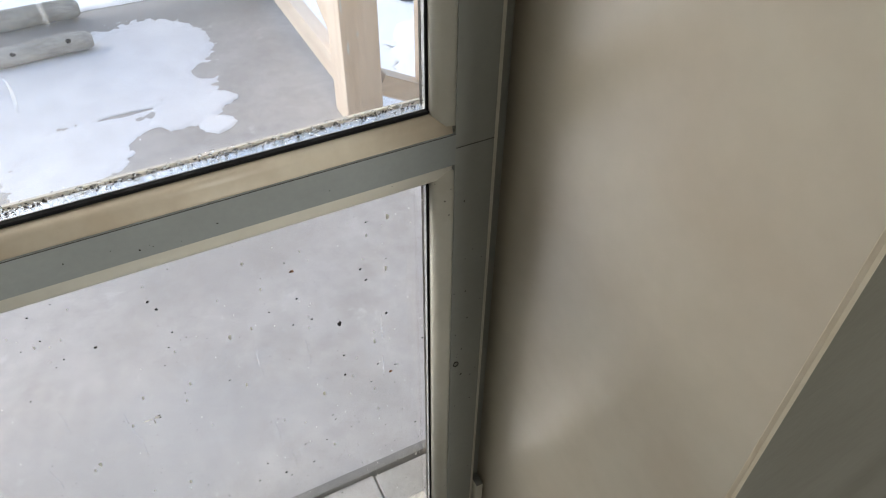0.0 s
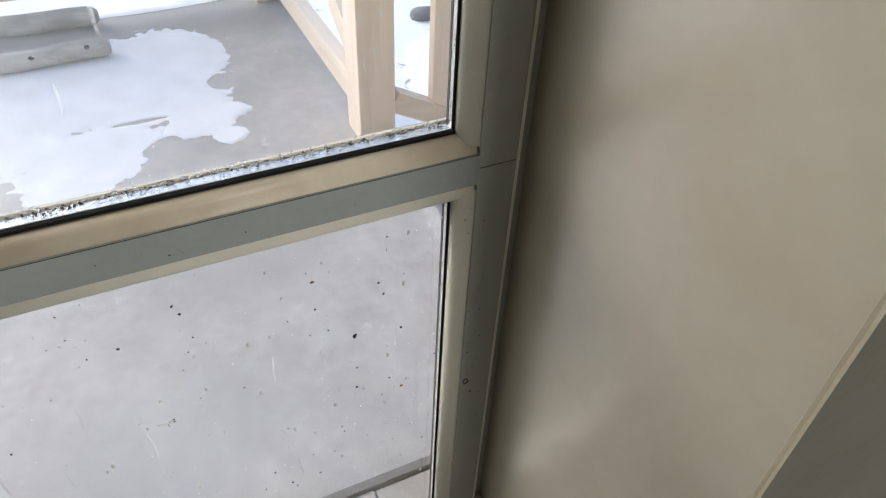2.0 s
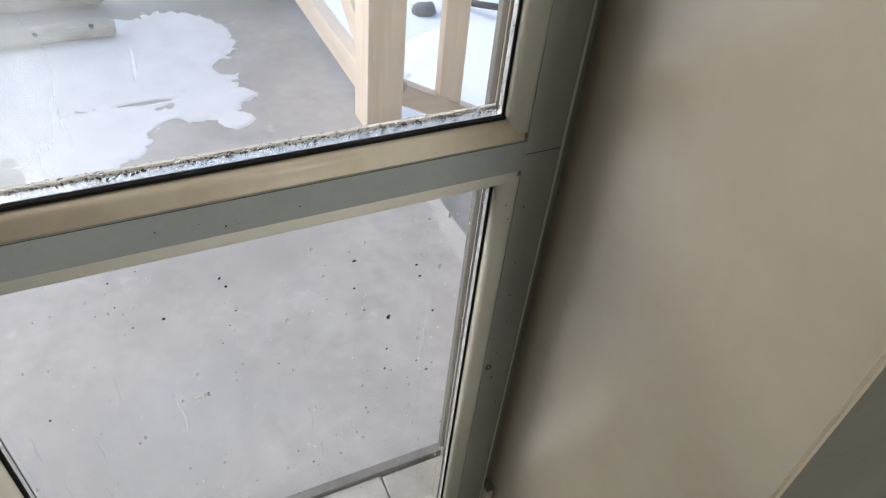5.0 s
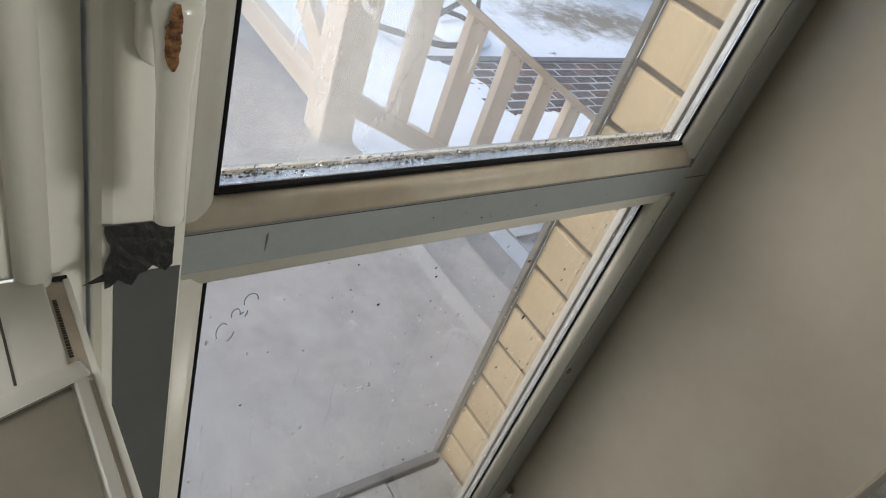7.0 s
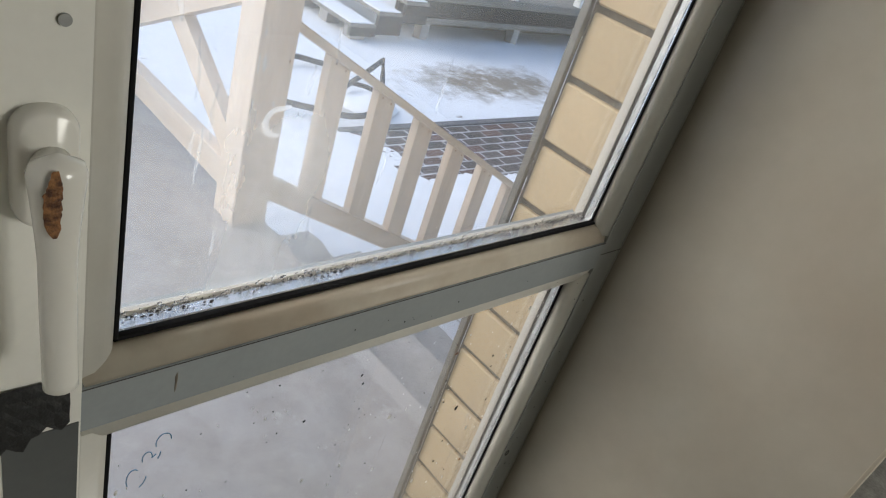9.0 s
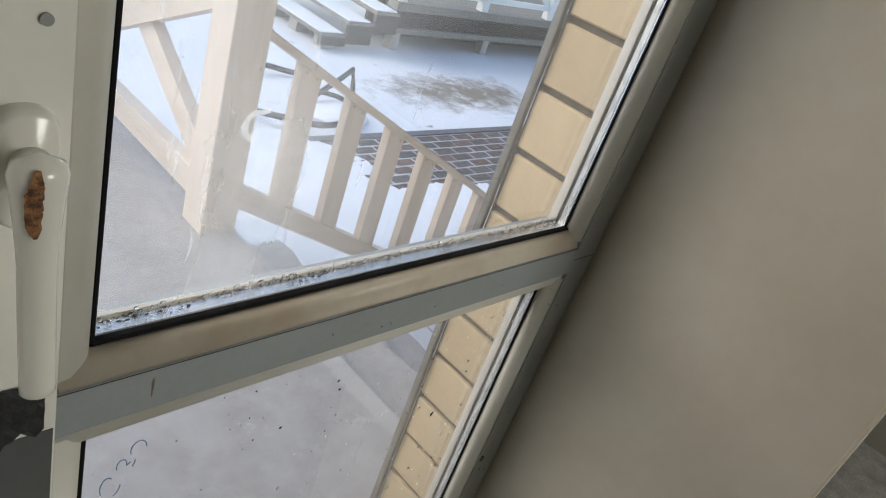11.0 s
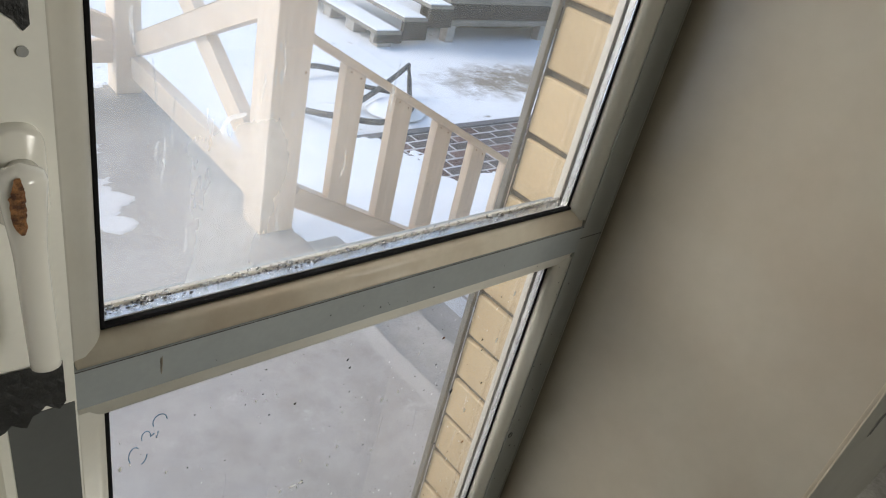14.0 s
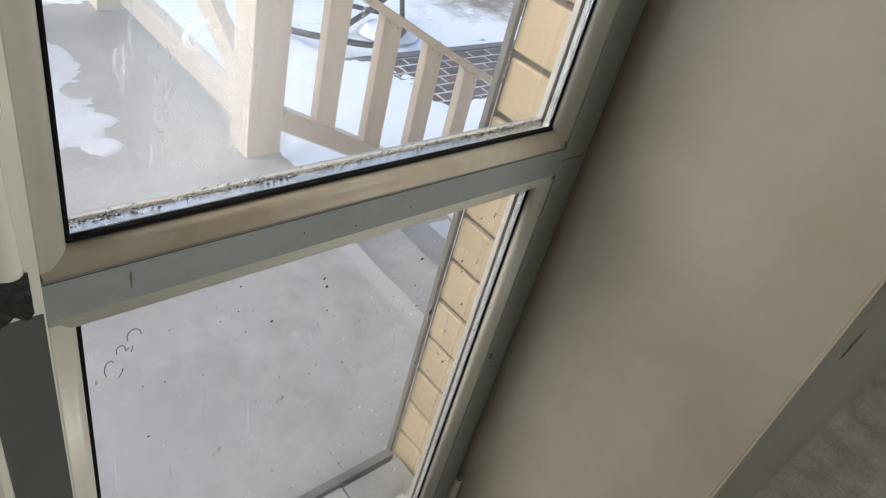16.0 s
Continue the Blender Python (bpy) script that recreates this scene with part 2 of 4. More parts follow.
def stain(m, centre, radii, colour, strength, soft=(0.1, 0.45), scale=7.0):
    """A stain with a cloudy rim, laid over a material's colour round a place on the floor."""
    n, l = m.node_tree.nodes, m.node_tree.links
    b = n["Principled BSDF"]
    src = b.inputs["Base Color"].links[0].from_socket
    tc, mp, gr, t = n.new("ShaderNodeTexCoord"), n.new("ShaderNodeMapping"), n.new("ShaderNodeTexGradient"), n.new("ShaderNodeTexNoise")
    gr.gradient_type = "SPHERICAL"
    mp.inputs["Location"].default_value = (-centre[0] / radii[0], -centre[1] / radii[1], 0)
    mp.inputs["Scale"].default_value = (1 / radii[0], 1 / radii[1], 0)
    t.inputs["Scale"].default_value, t.inputs["Detail"].default_value, t.inputs["Roughness"].default_value = scale, 7, 0.68
    l.new(tc.outputs["Object"], mp.inputs[0])
    l.new(mp.outputs[0], gr.inputs[0])
    l.new(tc.outputs["Object"], t.inputs["Vector"])
    a = n.new("ShaderNodeMath")
    a.operation = "MULTIPLY_ADD"
    a.inputs[1].default_value = 0.9
    l.new(t.outputs[0], a.inputs[0])
    d = n.new("ShaderNodeMath")
    d.operation = "SUBTRACT"
    d.inputs[1].default_value = 0.5
    l.new(gr.outputs["Fac"], d.inputs[0])
    l.new(d.outputs[0], a.inputs[2])
    r = n.new("ShaderNodeMapRange")
    r.inputs[1].default_value, r.inputs[2].default_value, r.inputs[4].default_value = soft[0], soft[1], strength
    l.new(a.outputs[0], r.inputs[0])
    x = n.new("ShaderNodeMix")
    x.data_type = "RGBA"
    l.new(r.outputs[0], x.inputs[0])
    l.new(src, x.inputs[6])
    x.inputs[7].default_value = (*colour, 1)
    l.new(x.outputs[2], b.inputs["Base Color"])


stain(CONCRETE, (0.0, 0.9), (4.0, 4.0), (0.31, 0.285, 0.262), 0.42, (0.80, 1.02), 7.0)
stain(CONCRETE, (0.0, 0.9), (4.0, 4.0), (0.50, 0.49, 0.49), 0.32, (0.84, 1.0), 11.3)
stain(CONCRETE, (-0.02, 1.05), (0.42, 0.06), (0.27, 0.25, 0.225), 0.6, (0.2, 0.5), 16.0)
stain(CONCRETE, (0.455, 0.62), (0.085, 0.75), (0.50, 0.485, 0.47), 0.8, (0.2, 0.35), 12.0)
stain(CONCRETE, (-0.1, 2.62), (1.3, 0.30), (0.30, 0.29, 0.28), 0.75)
stain(CONCRETE, (-0.15, 1.02), (0.5, 0.35), (0.355, 0.335, 0.32), 0.7, (0.15, 0.6), 5.0)
stain(CONCRETE, (0.30, 1.22), (0.35, 0.22), (0.33, 0.305, 0.29), 0.7, (0.15, 0.5), 11.0)
stain(CONCRETE, (-0.45, 0.45), (0.5, 0.3), (0.36, 0.358, 0.365), 0.6, (0.15, 0.6), 6.0)


def glass_material(name, rough=0.0, tint=(1, 1, 1)):
    m = bpy.data.materials.new(name)
    m.use_nodes = True
    b = m.node_tree.nodes["Principled BSDF"]
    b.inputs["Base Color"].default_value = (*tint, 1)
    b.inputs["Roughness"].default_value, b.inputs["IOR"].default_value = rough, 1.45
    b.inputs["Transmission Weight"].default_value = 1.0
    return m


GLASS = glass_material("window_glass")
CLEAR = glass_material("clear_plastic", 0.35, (0.62, 0.61, 0.57))
CLEAR.node_tree.nodes["Principled BSDF"].inputs["Transmission Weight"].default_value = 0.55
DROP = glass_material("water_drop", 0.02)


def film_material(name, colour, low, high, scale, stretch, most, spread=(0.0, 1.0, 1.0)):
    """Dried runs and pale haze on glass: mostly clear, with cloudy streaks that catch the light."""
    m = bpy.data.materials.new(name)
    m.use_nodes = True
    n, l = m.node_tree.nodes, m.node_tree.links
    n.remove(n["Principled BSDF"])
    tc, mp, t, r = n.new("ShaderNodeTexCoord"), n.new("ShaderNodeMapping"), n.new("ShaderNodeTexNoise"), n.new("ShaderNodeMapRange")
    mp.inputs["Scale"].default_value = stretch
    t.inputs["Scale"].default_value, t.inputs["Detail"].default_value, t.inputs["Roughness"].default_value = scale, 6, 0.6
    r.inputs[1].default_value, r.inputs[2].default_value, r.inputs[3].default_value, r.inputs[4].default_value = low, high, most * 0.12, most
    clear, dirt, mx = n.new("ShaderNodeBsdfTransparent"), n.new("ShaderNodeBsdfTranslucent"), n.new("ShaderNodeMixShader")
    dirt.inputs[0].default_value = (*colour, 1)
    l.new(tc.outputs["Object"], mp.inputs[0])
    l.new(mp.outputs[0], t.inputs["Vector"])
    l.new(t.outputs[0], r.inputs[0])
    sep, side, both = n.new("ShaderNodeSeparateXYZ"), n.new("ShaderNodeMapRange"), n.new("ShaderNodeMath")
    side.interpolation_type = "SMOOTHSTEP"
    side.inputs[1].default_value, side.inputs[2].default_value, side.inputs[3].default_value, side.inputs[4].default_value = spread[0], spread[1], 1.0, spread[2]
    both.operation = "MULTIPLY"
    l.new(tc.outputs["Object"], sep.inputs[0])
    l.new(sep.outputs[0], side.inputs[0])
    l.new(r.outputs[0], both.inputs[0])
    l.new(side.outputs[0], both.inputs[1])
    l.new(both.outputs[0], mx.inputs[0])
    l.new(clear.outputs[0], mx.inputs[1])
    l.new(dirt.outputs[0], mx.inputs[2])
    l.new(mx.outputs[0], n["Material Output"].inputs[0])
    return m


# Pale haze over the view, laid on with the dirt, denser to the left.
FILM = film_material("dirt_haze", (0.9, 0.89, 0.86), 0.20, 0.80, 6.0, (1.4, 1, 0.5), 0.44, (-0.50, -0.22, 0.14))
FAINT = film_material("faint_dirt_haze", (0.9, 0.89, 0.86), 0.45, 0.78, 12.0, (1.4, 1, 0.6), 0.06)
HOOK = film_material("plaster_smear", (0.95, 0.93, 0.9), 0.1, 0.6, 40.0, (1, 1, 1), 0.62)
STREAK = film_material("plaster_run", (0.92, 0.91, 0.88), 0.30, 0.70, 55.0, (1.6, 1, 0.5), 0.30)


# ---- mesh helpers ----
def box(bm, x0, x1, y0, y1, z0, z1, bevel=0.0, segments=2):
    vs = bmesh.ops.create_cube(bm, size=1.0)["verts"]
    for v in vs:
        v.co = Vector(((x0 + x1) / 2 + v.co.x * (x1 - x0), (y0 + y1) / 2 + v.co.y * (y1 - y0), (z0 + z1) / 2 + v.co.z * (z1 - z0)))
    if bevel:
        es = list({e for v in vs for e in v.link_edges})
        bmesh.ops.bevel(bm, geom=es, offset=bevel, segments=segments, profile=0.5, affect="EDGES", clamp_overlap=True)
    return bm


def boxed(*dims, bevel=0.0, segments=2):
    return box(bmesh.new(), *dims, bevel=bevel, segments=segments)


def bar(bm, a, b, wide, tall, up=(0, 0, 1), bevel=0.0):
    """A square-cut timber from a to b: wide across, tall along up."""
    a, b = Vector(a), Vector(b)
    d = (b - a).normalized()
    side = d.cross(Vector(up)).normalized()
    top = side.cross(d).normalized()
    vs = bmesh.ops.create_cube(bm, size=1.0)["verts"]
    for v in vs:
        v.co = (a + b) / 2 + d * v.co.x * (b - a).length + side * v.co.y * wide + top * v.co.z * tall
    if bevel:
        es = list({e for v in vs for e in v.link_edges})
        bmesh.ops.bevel(bm, geom=es, offset=bevel, segments=1, affect="EDGES", clamp_overlap=True)
    return bm


def extruded(profile, along, start, end):
    """A closed profile of (u, v) carried along x, y or z from start to end."""
    bm = bmesh.new()

    def put(u, v, s):
        return {"x": (s, u, v), "y": (u, s, v), "z": (u, v, s)}[along]

    a = [bm.verts.new(put(u, v, start)) for u, v in profile]
    b = [bm.verts.new(put(u, v, end)) for u, v in profile]
    k = len(profile)
    for i in range(k):
        bm.faces.new((a[i], a[(i + 1) % k], b[(i + 1) % k], b[i]))
    bm.faces.new(a[::-1])
    bm.faces.new(b)
    bmesh.ops.recalc_face_normals(bm, faces=bm.faces)
    return bm


def tube(points, radius, sides=8, cap=True):
    bm = bmesh.new()
    pts = [Vector(p) for p in points]
    rings = []
    for i, p in enumerate(pts):
        d = (pts[min(i + 1, len(pts) - 1)] - pts[max(i - 1, 0)]).normalized()
        u = d.cross(Vector((0.13, 0.21, 0.97))).normalized()
        w = d.cross(u)
        r = radius(i / (len(pts) - 1)) if callable(radius) else radius
        rings.append([bm.verts.new(p + (u * math.cos(2 * math.pi * k / sides) + w * math.sin(2 * math.pi * k / sides)) * r) for k in range(sides)])
    for a, b in zip(rings, rings[1:]):
        for k in range(sides):
            bm.faces.new((a[k], a[(k + 1) % sides], b[(k + 1) % sides], b[k]))
    if cap:
        bm.faces.new(rings[0][::-1])
        bm.faces.new(rings[-1])
    bmesh.ops.recalc_face_normals(bm, faces=bm.faces)
    return bm


def mesh_of(name, bm, mat, smooth=False):
    me = bpy.data.meshes.new(name)
    bm.to_mesh(me)
    bm.free()
    me.materials.append(mat)
    if smooth:
        for p in me.polygons:
            p.use_smooth = True
    return me


def part(name, bm, mat, parent, label="", smooth=False):
    """One mesh as a part of a thing."""
    ob = new(name, mesh_of(name, bm, mat, smooth))
    ob.parent = parent
    return tagged(ob, label)


def thing(name, label, category, bm=None, mat=None, group="", kind="", smooth=False):
    ob = new(name, mesh_of(name, bm, mat, smooth) if bm else None)
    return tagged(ob, label, category, group, kind)


def sheet(inside, x0, x1, y0, y1, z, step, thick, lift=0.0):
    """A thin layer with a ragged outline: the cells of a grid where inside(x, y) > 0, swelling towards its middle."""
    bm = bmesh.new()
    cols, rows = int((x1 - x0) / step), int((y1 - y0) / step)
    made = {}
    deep = [[inside(x0 + i * step, y0 + j * step) for j in range(rows + 1)] for i in range(cols + 1)]

    def vert(i, j):
        if (i, j) not in made:
            x, y = x0 + i * step, y0 + j * step
            h = max(0.0, min(1.0, deep[i][j] * 4))
            w = noise.noise((x * 9, y * 9, 3.1)) * 0.3 + 0.7
            made[i, j] = bm.verts.new((x, y, z + thick * h * w + lift * h))
        return made[i, j]

    def rim(p, q):
        key = (p, q) if p < q else (q, p)
        if key not in made:
            (a, b), (c, d) = key
            u = deep[a][b] / (deep[a][b] - deep[c][d])
            made[key] = bm.verts.new((x0 + (a + (c - a) * u) * step, y0 + (b + (d - b) * u) * step, z))
        return made[key]

    for i in range(cols):
        for j in range(rows):
            c = [(i, j), (i + 1, j), (i + 1, j + 1), (i, j + 1)]
            corners = []
            for p, q in zip(c, c[1:] + c[:1]):
                pin, qin = deep[p[0]][p[1]] > 0, deep[q[0]][q[1]] > 0
                if pin:
                    corners.append(vert(*p))
                if pin != qin:
                    corners.append(rim(p, q))
            if len(corners) > 2:
                bm.faces.new(corners)
    return bm


def fractal(x, y, scale, seed=0.0):
    return noise.fractal((x * scale, y * scale, seed), 0.6, 2.1, 6)


def blobs(shapes, rough=0.5, scale=6.0, seed=0.0, holes=(), fine=0.06):
    """How far inside a union of ellipses (x, y, rx, ry) a place is, with a ragged rim."""
    def inside(x, y):
        best = max(1 - math.hypot((x - a) / rx, (y - b) / ry) for a, b, rx, ry in shapes)
        best = min([best] + [math.hypot((x - a) / rx, (y - b) / ry) - 1 for a, b, rx, ry in holes])
        return best + rough * 0.35 * fractal(x, y, scale, seed) + fine * fractal(x, y, scale * 5, seed + 3)
    return inside


# ---- the setting: room, walls, floor ----
IN_FLOOR, PORCH, GRADE = -0.32, -0.03, -0.60
INNER, OUTER = -0.381, 0.20          # the house wall's two faces
SILL_Z, SILL_X = 0.88, -0.667
HEAD = 2.22                           # the top of the door and window opening

floor = thing("floor", "rough dark grey screed floor of the room", "floor", boxed(-3.2, 2.76, -4.2, 0.06, IN_FLOOR - 0.1, IN_FLOOR), SCREED, kind="structure")
ceiling = thing("ceiling", "plain off-white room ceiling", "ceiling", boxed(-3.2, 2.76, -4.2, INNER, 2.6, 2.7), ROOM_WALL, kind="structure")

# the wall with the door: the splayed plaster reveal, the grey room face, the brick skin outside
wall_front = thing("wall_front", "grey painted house wall with a cream plaster door reveal and yellow brick outside", "wall", kind="structure")
part("masonry", extruded([(0.104, OUTER - 0.13), (0.104, -0.02), (0.153, INNER), (2.76, INNER), (2.76, OUTER - 0.13)], "z", IN_FLOOR, 2.6), GREY_WALL, wall_front)
part("reveal", extruded([(0.094, 0.02), (0.102, 0.02), (0.1535, INNER + 0.004), (0.1495, INNER - 0.002), (0.145, INNER + 0.001)], "z", IN_FLOOR, HEAD), PLASTER, wall_front,
     "smooth cream painted plaster reveal")
part("corner_bead", extruded([(0.1456, INNER + 0.006), (0.1450, INNER + 0.0005), (0.1463, INNER - 0.0035), (0.151, INNER - 0.005), (0.157, INNER - 0.003), (0.157, INNER + 0.006)], "z", IN_FLOOR, HEAD), BEADING, wall_front,
     "yellowed rounded plaster corner")
part("lintel", boxed(-3.2, 0.10, INNER, OUTER - 0.13, HEAD, 2.6), ROOM_WALL, wall_front)
part("parapet", boxed(-2.3, SILL_X - 0.012, INNER + 0.1, OUTER - 0.13, IN_FLOOR, SILL_Z - 0.035), PVC_WHITE, wall_front)
part("left_pier", boxed(-3.2, -2.3, INNER, OUTER - 0.13, IN_FLOOR, HEAD), ROOM_WALL, wall_front)

# the mortar bed behind the brick skin
part("mortar_bed", boxed(0.112, 2.76, OUTER - 0.13, OUTER - 0.006, PORCH, 2.75), MORTAR, wall_front)
part("mortar_bed", boxed(-3.2, -2.3, OUTER - 0.13, OUTER - 0.006, PORCH, 2.75), MORTAR, wall_front)
part("mortar_bed", boxed(-2.3, SILL_X - 0.02, OUTER - 0.13, OUTER - 0.006, PORCH, SILL_Z - 0.1), MORTAR, wall_front)
part("mortar_bed", boxed(-2.3, 0.112, OUTER - 0.13, OUTER - 0.006, HEAD, 2.75), MORTAR, wall_front)

wall_side = thing("wall_side", "plain off-white side wall of the room", "wall", boxed(2.6, 2.76, -4.2, INNER, IN_FLOOR, 2.6), ROOM_WALL, kind="structure")
wall_left = thing("wall_left", "plain off-white side wall of the room", "wall", boxed(-3.3, -3.1, -4.2, INNER, IN_FLOOR, 2.6), ROOM_WALL, kind="structure")
# unseen wall; its opening is invented to hold the fill lamp
wall_back = thing("wall_back", "plain off-white back wall with an opening added for the fill lamp", "wall", kind="structure")
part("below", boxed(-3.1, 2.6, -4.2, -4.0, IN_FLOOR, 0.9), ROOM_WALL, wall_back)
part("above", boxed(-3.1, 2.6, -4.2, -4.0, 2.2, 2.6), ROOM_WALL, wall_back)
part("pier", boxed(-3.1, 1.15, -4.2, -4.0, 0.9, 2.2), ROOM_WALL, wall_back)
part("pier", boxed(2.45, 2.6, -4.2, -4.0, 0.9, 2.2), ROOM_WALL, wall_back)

# a gouge in the grey paint
def gouge():
    bm = bmesh.new()
    ring = []
    for k in range(22):
        a = 2 * math.pi * k / 22
        r = 1 + 0.22 * math.sin(5 * a + 1) + 0.12 * math.sin(9 * a)
        ring.append(bm.verts.new((0.414 + 0.022 * r * math.cos(a), INNER - 0.0006, 0.702 + 0.031 * r * math.sin(a))))
    bm.faces.new(ring)
    return bm


part("gouge", gouge(), GOUGE, wall_front, "dark elongated gouge in the paint")

# ---- the glazed door ----
MUL_T, MUL_B = 0.94, 0.853            # upper and lower edge of the crossbar between the gaskets
L, R = -0.57, 0.0                     # gasket to gasket
TOP, BOT = 2.06, 0.078
SL, SR, SB, ST = -0.652, 0.080, -0.018, 2.15

door = thing("door_1", "closed white plastic door glazed above and below a crossbar", "door", kind="structure")
FACE = -0.016


def stile_profile(outer, inner, sgn):
    """The sash's upright between its outer edge and the bead, in (x, y)."""
    return [(outer, 0.042), (outer, -0.006), (outer - sgn * 0.004, -0.013), (outer - sgn * 0.010, FACE), (inner, FACE), (inner, 0.042)]


part("stile", extruded(stile_profile(SR, 0.0235, 1), "z", SB, ST), PVC_FLAT, door, "grey filmed hinge stile with small stains, darkened for shade")
part("stile", extruded(stile_profile(SL, -0.5935, -1), "z", SB, ST), PVC_WHITE, door, "white lock stile")
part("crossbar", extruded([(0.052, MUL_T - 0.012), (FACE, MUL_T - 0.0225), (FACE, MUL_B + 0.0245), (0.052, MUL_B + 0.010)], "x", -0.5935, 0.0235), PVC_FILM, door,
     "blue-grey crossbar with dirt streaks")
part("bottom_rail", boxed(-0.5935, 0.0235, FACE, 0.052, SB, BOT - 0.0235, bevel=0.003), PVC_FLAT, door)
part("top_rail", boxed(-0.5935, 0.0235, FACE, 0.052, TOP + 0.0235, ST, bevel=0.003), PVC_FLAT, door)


def bead_profile(inner, outer, depth=0.0):
    """A rounded glazing bead: from the gasket at inner to the frame at outer, as (across, y)."""
    pts = [(inner, 0.006), (inner, -0.001)]
    for k in range(1, 7):
        a = math.pi / 2 * k / 6
        pts.append((inner + (outer - inner) * 0.52 * (1 - math.cos(a)), -0.001 - 0.0105 * math.sin(a)))
    pts += [(inner + (outer - inner) * 0.9, -0.0135), (outer, -0.0145), (outer, 0.006)]
    return pts


def flip(profile):
    return [(b, a) for a, b in profile]


def glazing(z0, z1, wide_low, wide_high, side, lower):
    """Beads, gaskets, glass unit and outer rim of one light between heights z0 and z1."""
    part("bead", extruded(bead_profile(R, R + side), "z", z0 - wide_low * 0.6, z1 + wide_high * 0.6), PVC_BEAD, door, "cream rounded glazing bead", True)
    part("bead", extruded(bead_profile(L, L - side), "z", z0 - wide_low * 0.6, z1 + wide_high * 0.6), PVC_BEAD, door, "cream rounded glazing bead", True)
    part("bead", extruded(flip(bead_profile(z0, z0 - wide_low)), "x", L - side * 0.9, R + side * 0.9), PVC_BEAD if lower else BEAD_STAINED, door, "cream bead with brown stains", True)
    part("bead", extruded(flip(bead_profile(z1, z1 + wide_high)), "x", L - side * 0.9, R + side * 0.9), PVC_BEAD, door, "cream rounded glazing bead", True)
    g = 0.0038
    for dims in ((L, L + g, -0.003, 0.004, z0, z1), (R - 0.0028, R, 0.0005, 0.004, z0, z1),
                 (L, R, -0.003, 0.004, z0, z0 + g), (L, R, -0.0005, 0.004, z1 - 0.0014, z1)):
        part("gasket", boxed(*dims, bevel=0.001, segments=1), RUBBER, door, "thin black rubber gasket")
    unit = part("glass_unit", boxed(L + 0.0005, R - 0.0005, 0.0045, 0.0085, z0 + 0.0005, z1 - 0.0005), GLASS, door, "clear double-glazed unit")
    unit.visible_shadow = False
    outer = part("outer_pane", boxed(L - 0.004, R + 0.004, 0.0210, 0.0240, z0 - 0.004, z1 + 0.004), GLASS, unit)
    outer.visible_shadow = False
    s = 0.0015
    for dims in ((L - 0.008, L + 0.003, 0.0088, 0.0206, z0 - 0.006, z1 + 0.006), (R - 0.0006, R + 0.008, 0.0088, 0.0206, z0 - 0.006, z1 + 0.006),
                 (L + 0.003, R - 0.0006, 0.0088, 0.0206, z0 - 0.006, z0 + s), (L + 0.003, R - 0.0006, 0.0088, 0.0206, z1 - s, z1 + 0.006)):
        part("spacer", boxed(*dims, bevel=0.0006, segments=1), SPACER_FOOT if dims[5] < z0 + 0.01 else SPACER, unit, "dull aluminium spacer bar")
    for dims in ((L, L + 0.0037, 0.0180, 0.0208, z0, z1), (R - 0.0012, R, 0.0165, 0.0208, z0, z1)):
        part("seal", boxed(*dims), SEALANT, unit, "dark edge seal")
    for edge, back, sgn in ((L, L - 0.03, 1), (R, R + 0.03, -1)):
        rim = [(edge - sgn * 0.004, 0.0246), (edge - sgn * 0.004, 0.028), (edge - sgn * 0.014, 0.042), (back, 0.042), (back, 0.0246)]
        part("outer_rim", extruded(rim, "z", z0 - 0.02, z1 + 0.02), PVC_OUT, door, "white outer glazing rebate")
    for edge, back, sgn in ((z0, z0 - 0.03, 1), (z1, z1 + 0.03, -1)):
        rim = [(0.0246, edge + sgn * 0.004), (0.028, edge + sgn * 0.004), (0.052, edge - sgn * 0.016), (0.052, back), (0.0246, back)]
        part("outer_rim", extruded(rim, "x", L - 0.0038, R + 0.0038), PVC_OUT, door, "white outer glazing rebate")
    return unit


upper = glazing(MUL_T, TOP, 0.0225, 0.0235, 0.0235, False)
lower = glazing(BOT, MUL_B, 0.0235, 0.0245, 0.0235, True)
part("joint_line", boxed(0.0245, 0.0705, FACE - 0.0004, FACE + 0.0002, 0.8985, 0.8993), INK, door, "fine dark weld seam")
part("joint_line", boxed(-0.5935, 0.0235, FACE - 0.0004, FACE + 0.0002, MUL_T - 0.0237, MUL_T - 0.0229), INK, door)


def specks(seed, count, x0, x1, z0, z1, y, small, large, thick=0.0008, flat=1.0):
    """Many ragged little spots on an upright face, as one mesh."""
    rnd = random.Random(seed)
    bm = bmesh.new()
    for _ in range(count):
        cx, cz = rnd.uniform(x0, x1), rnd.uniform(z0, z1)
        r = small + (large - small) * rnd.random() ** 3
        k = rnd.randint(6, 9)
        rim = []
        turn = rnd.uniform(0, 6.28)
        for i in range(k):
            a = turn + 2 * math.pi * i / k
            q = r * rnd.uniform(0.6, 1.3)
            rim.append(bm.verts.new((cx + q * math.cos(a), y, cz + q * math.sin(a) * rnd.uniform(0.8, 1.2) * flat)))
        mid = bm.verts.new((cx, y - thick, cz))
        for i in range(k):
            bm.faces.new((rim[i], rim[(i + 1) % k], mid))
    bmesh.ops.recalc_face_normals(bm, faces=bm.faces)
    return bm


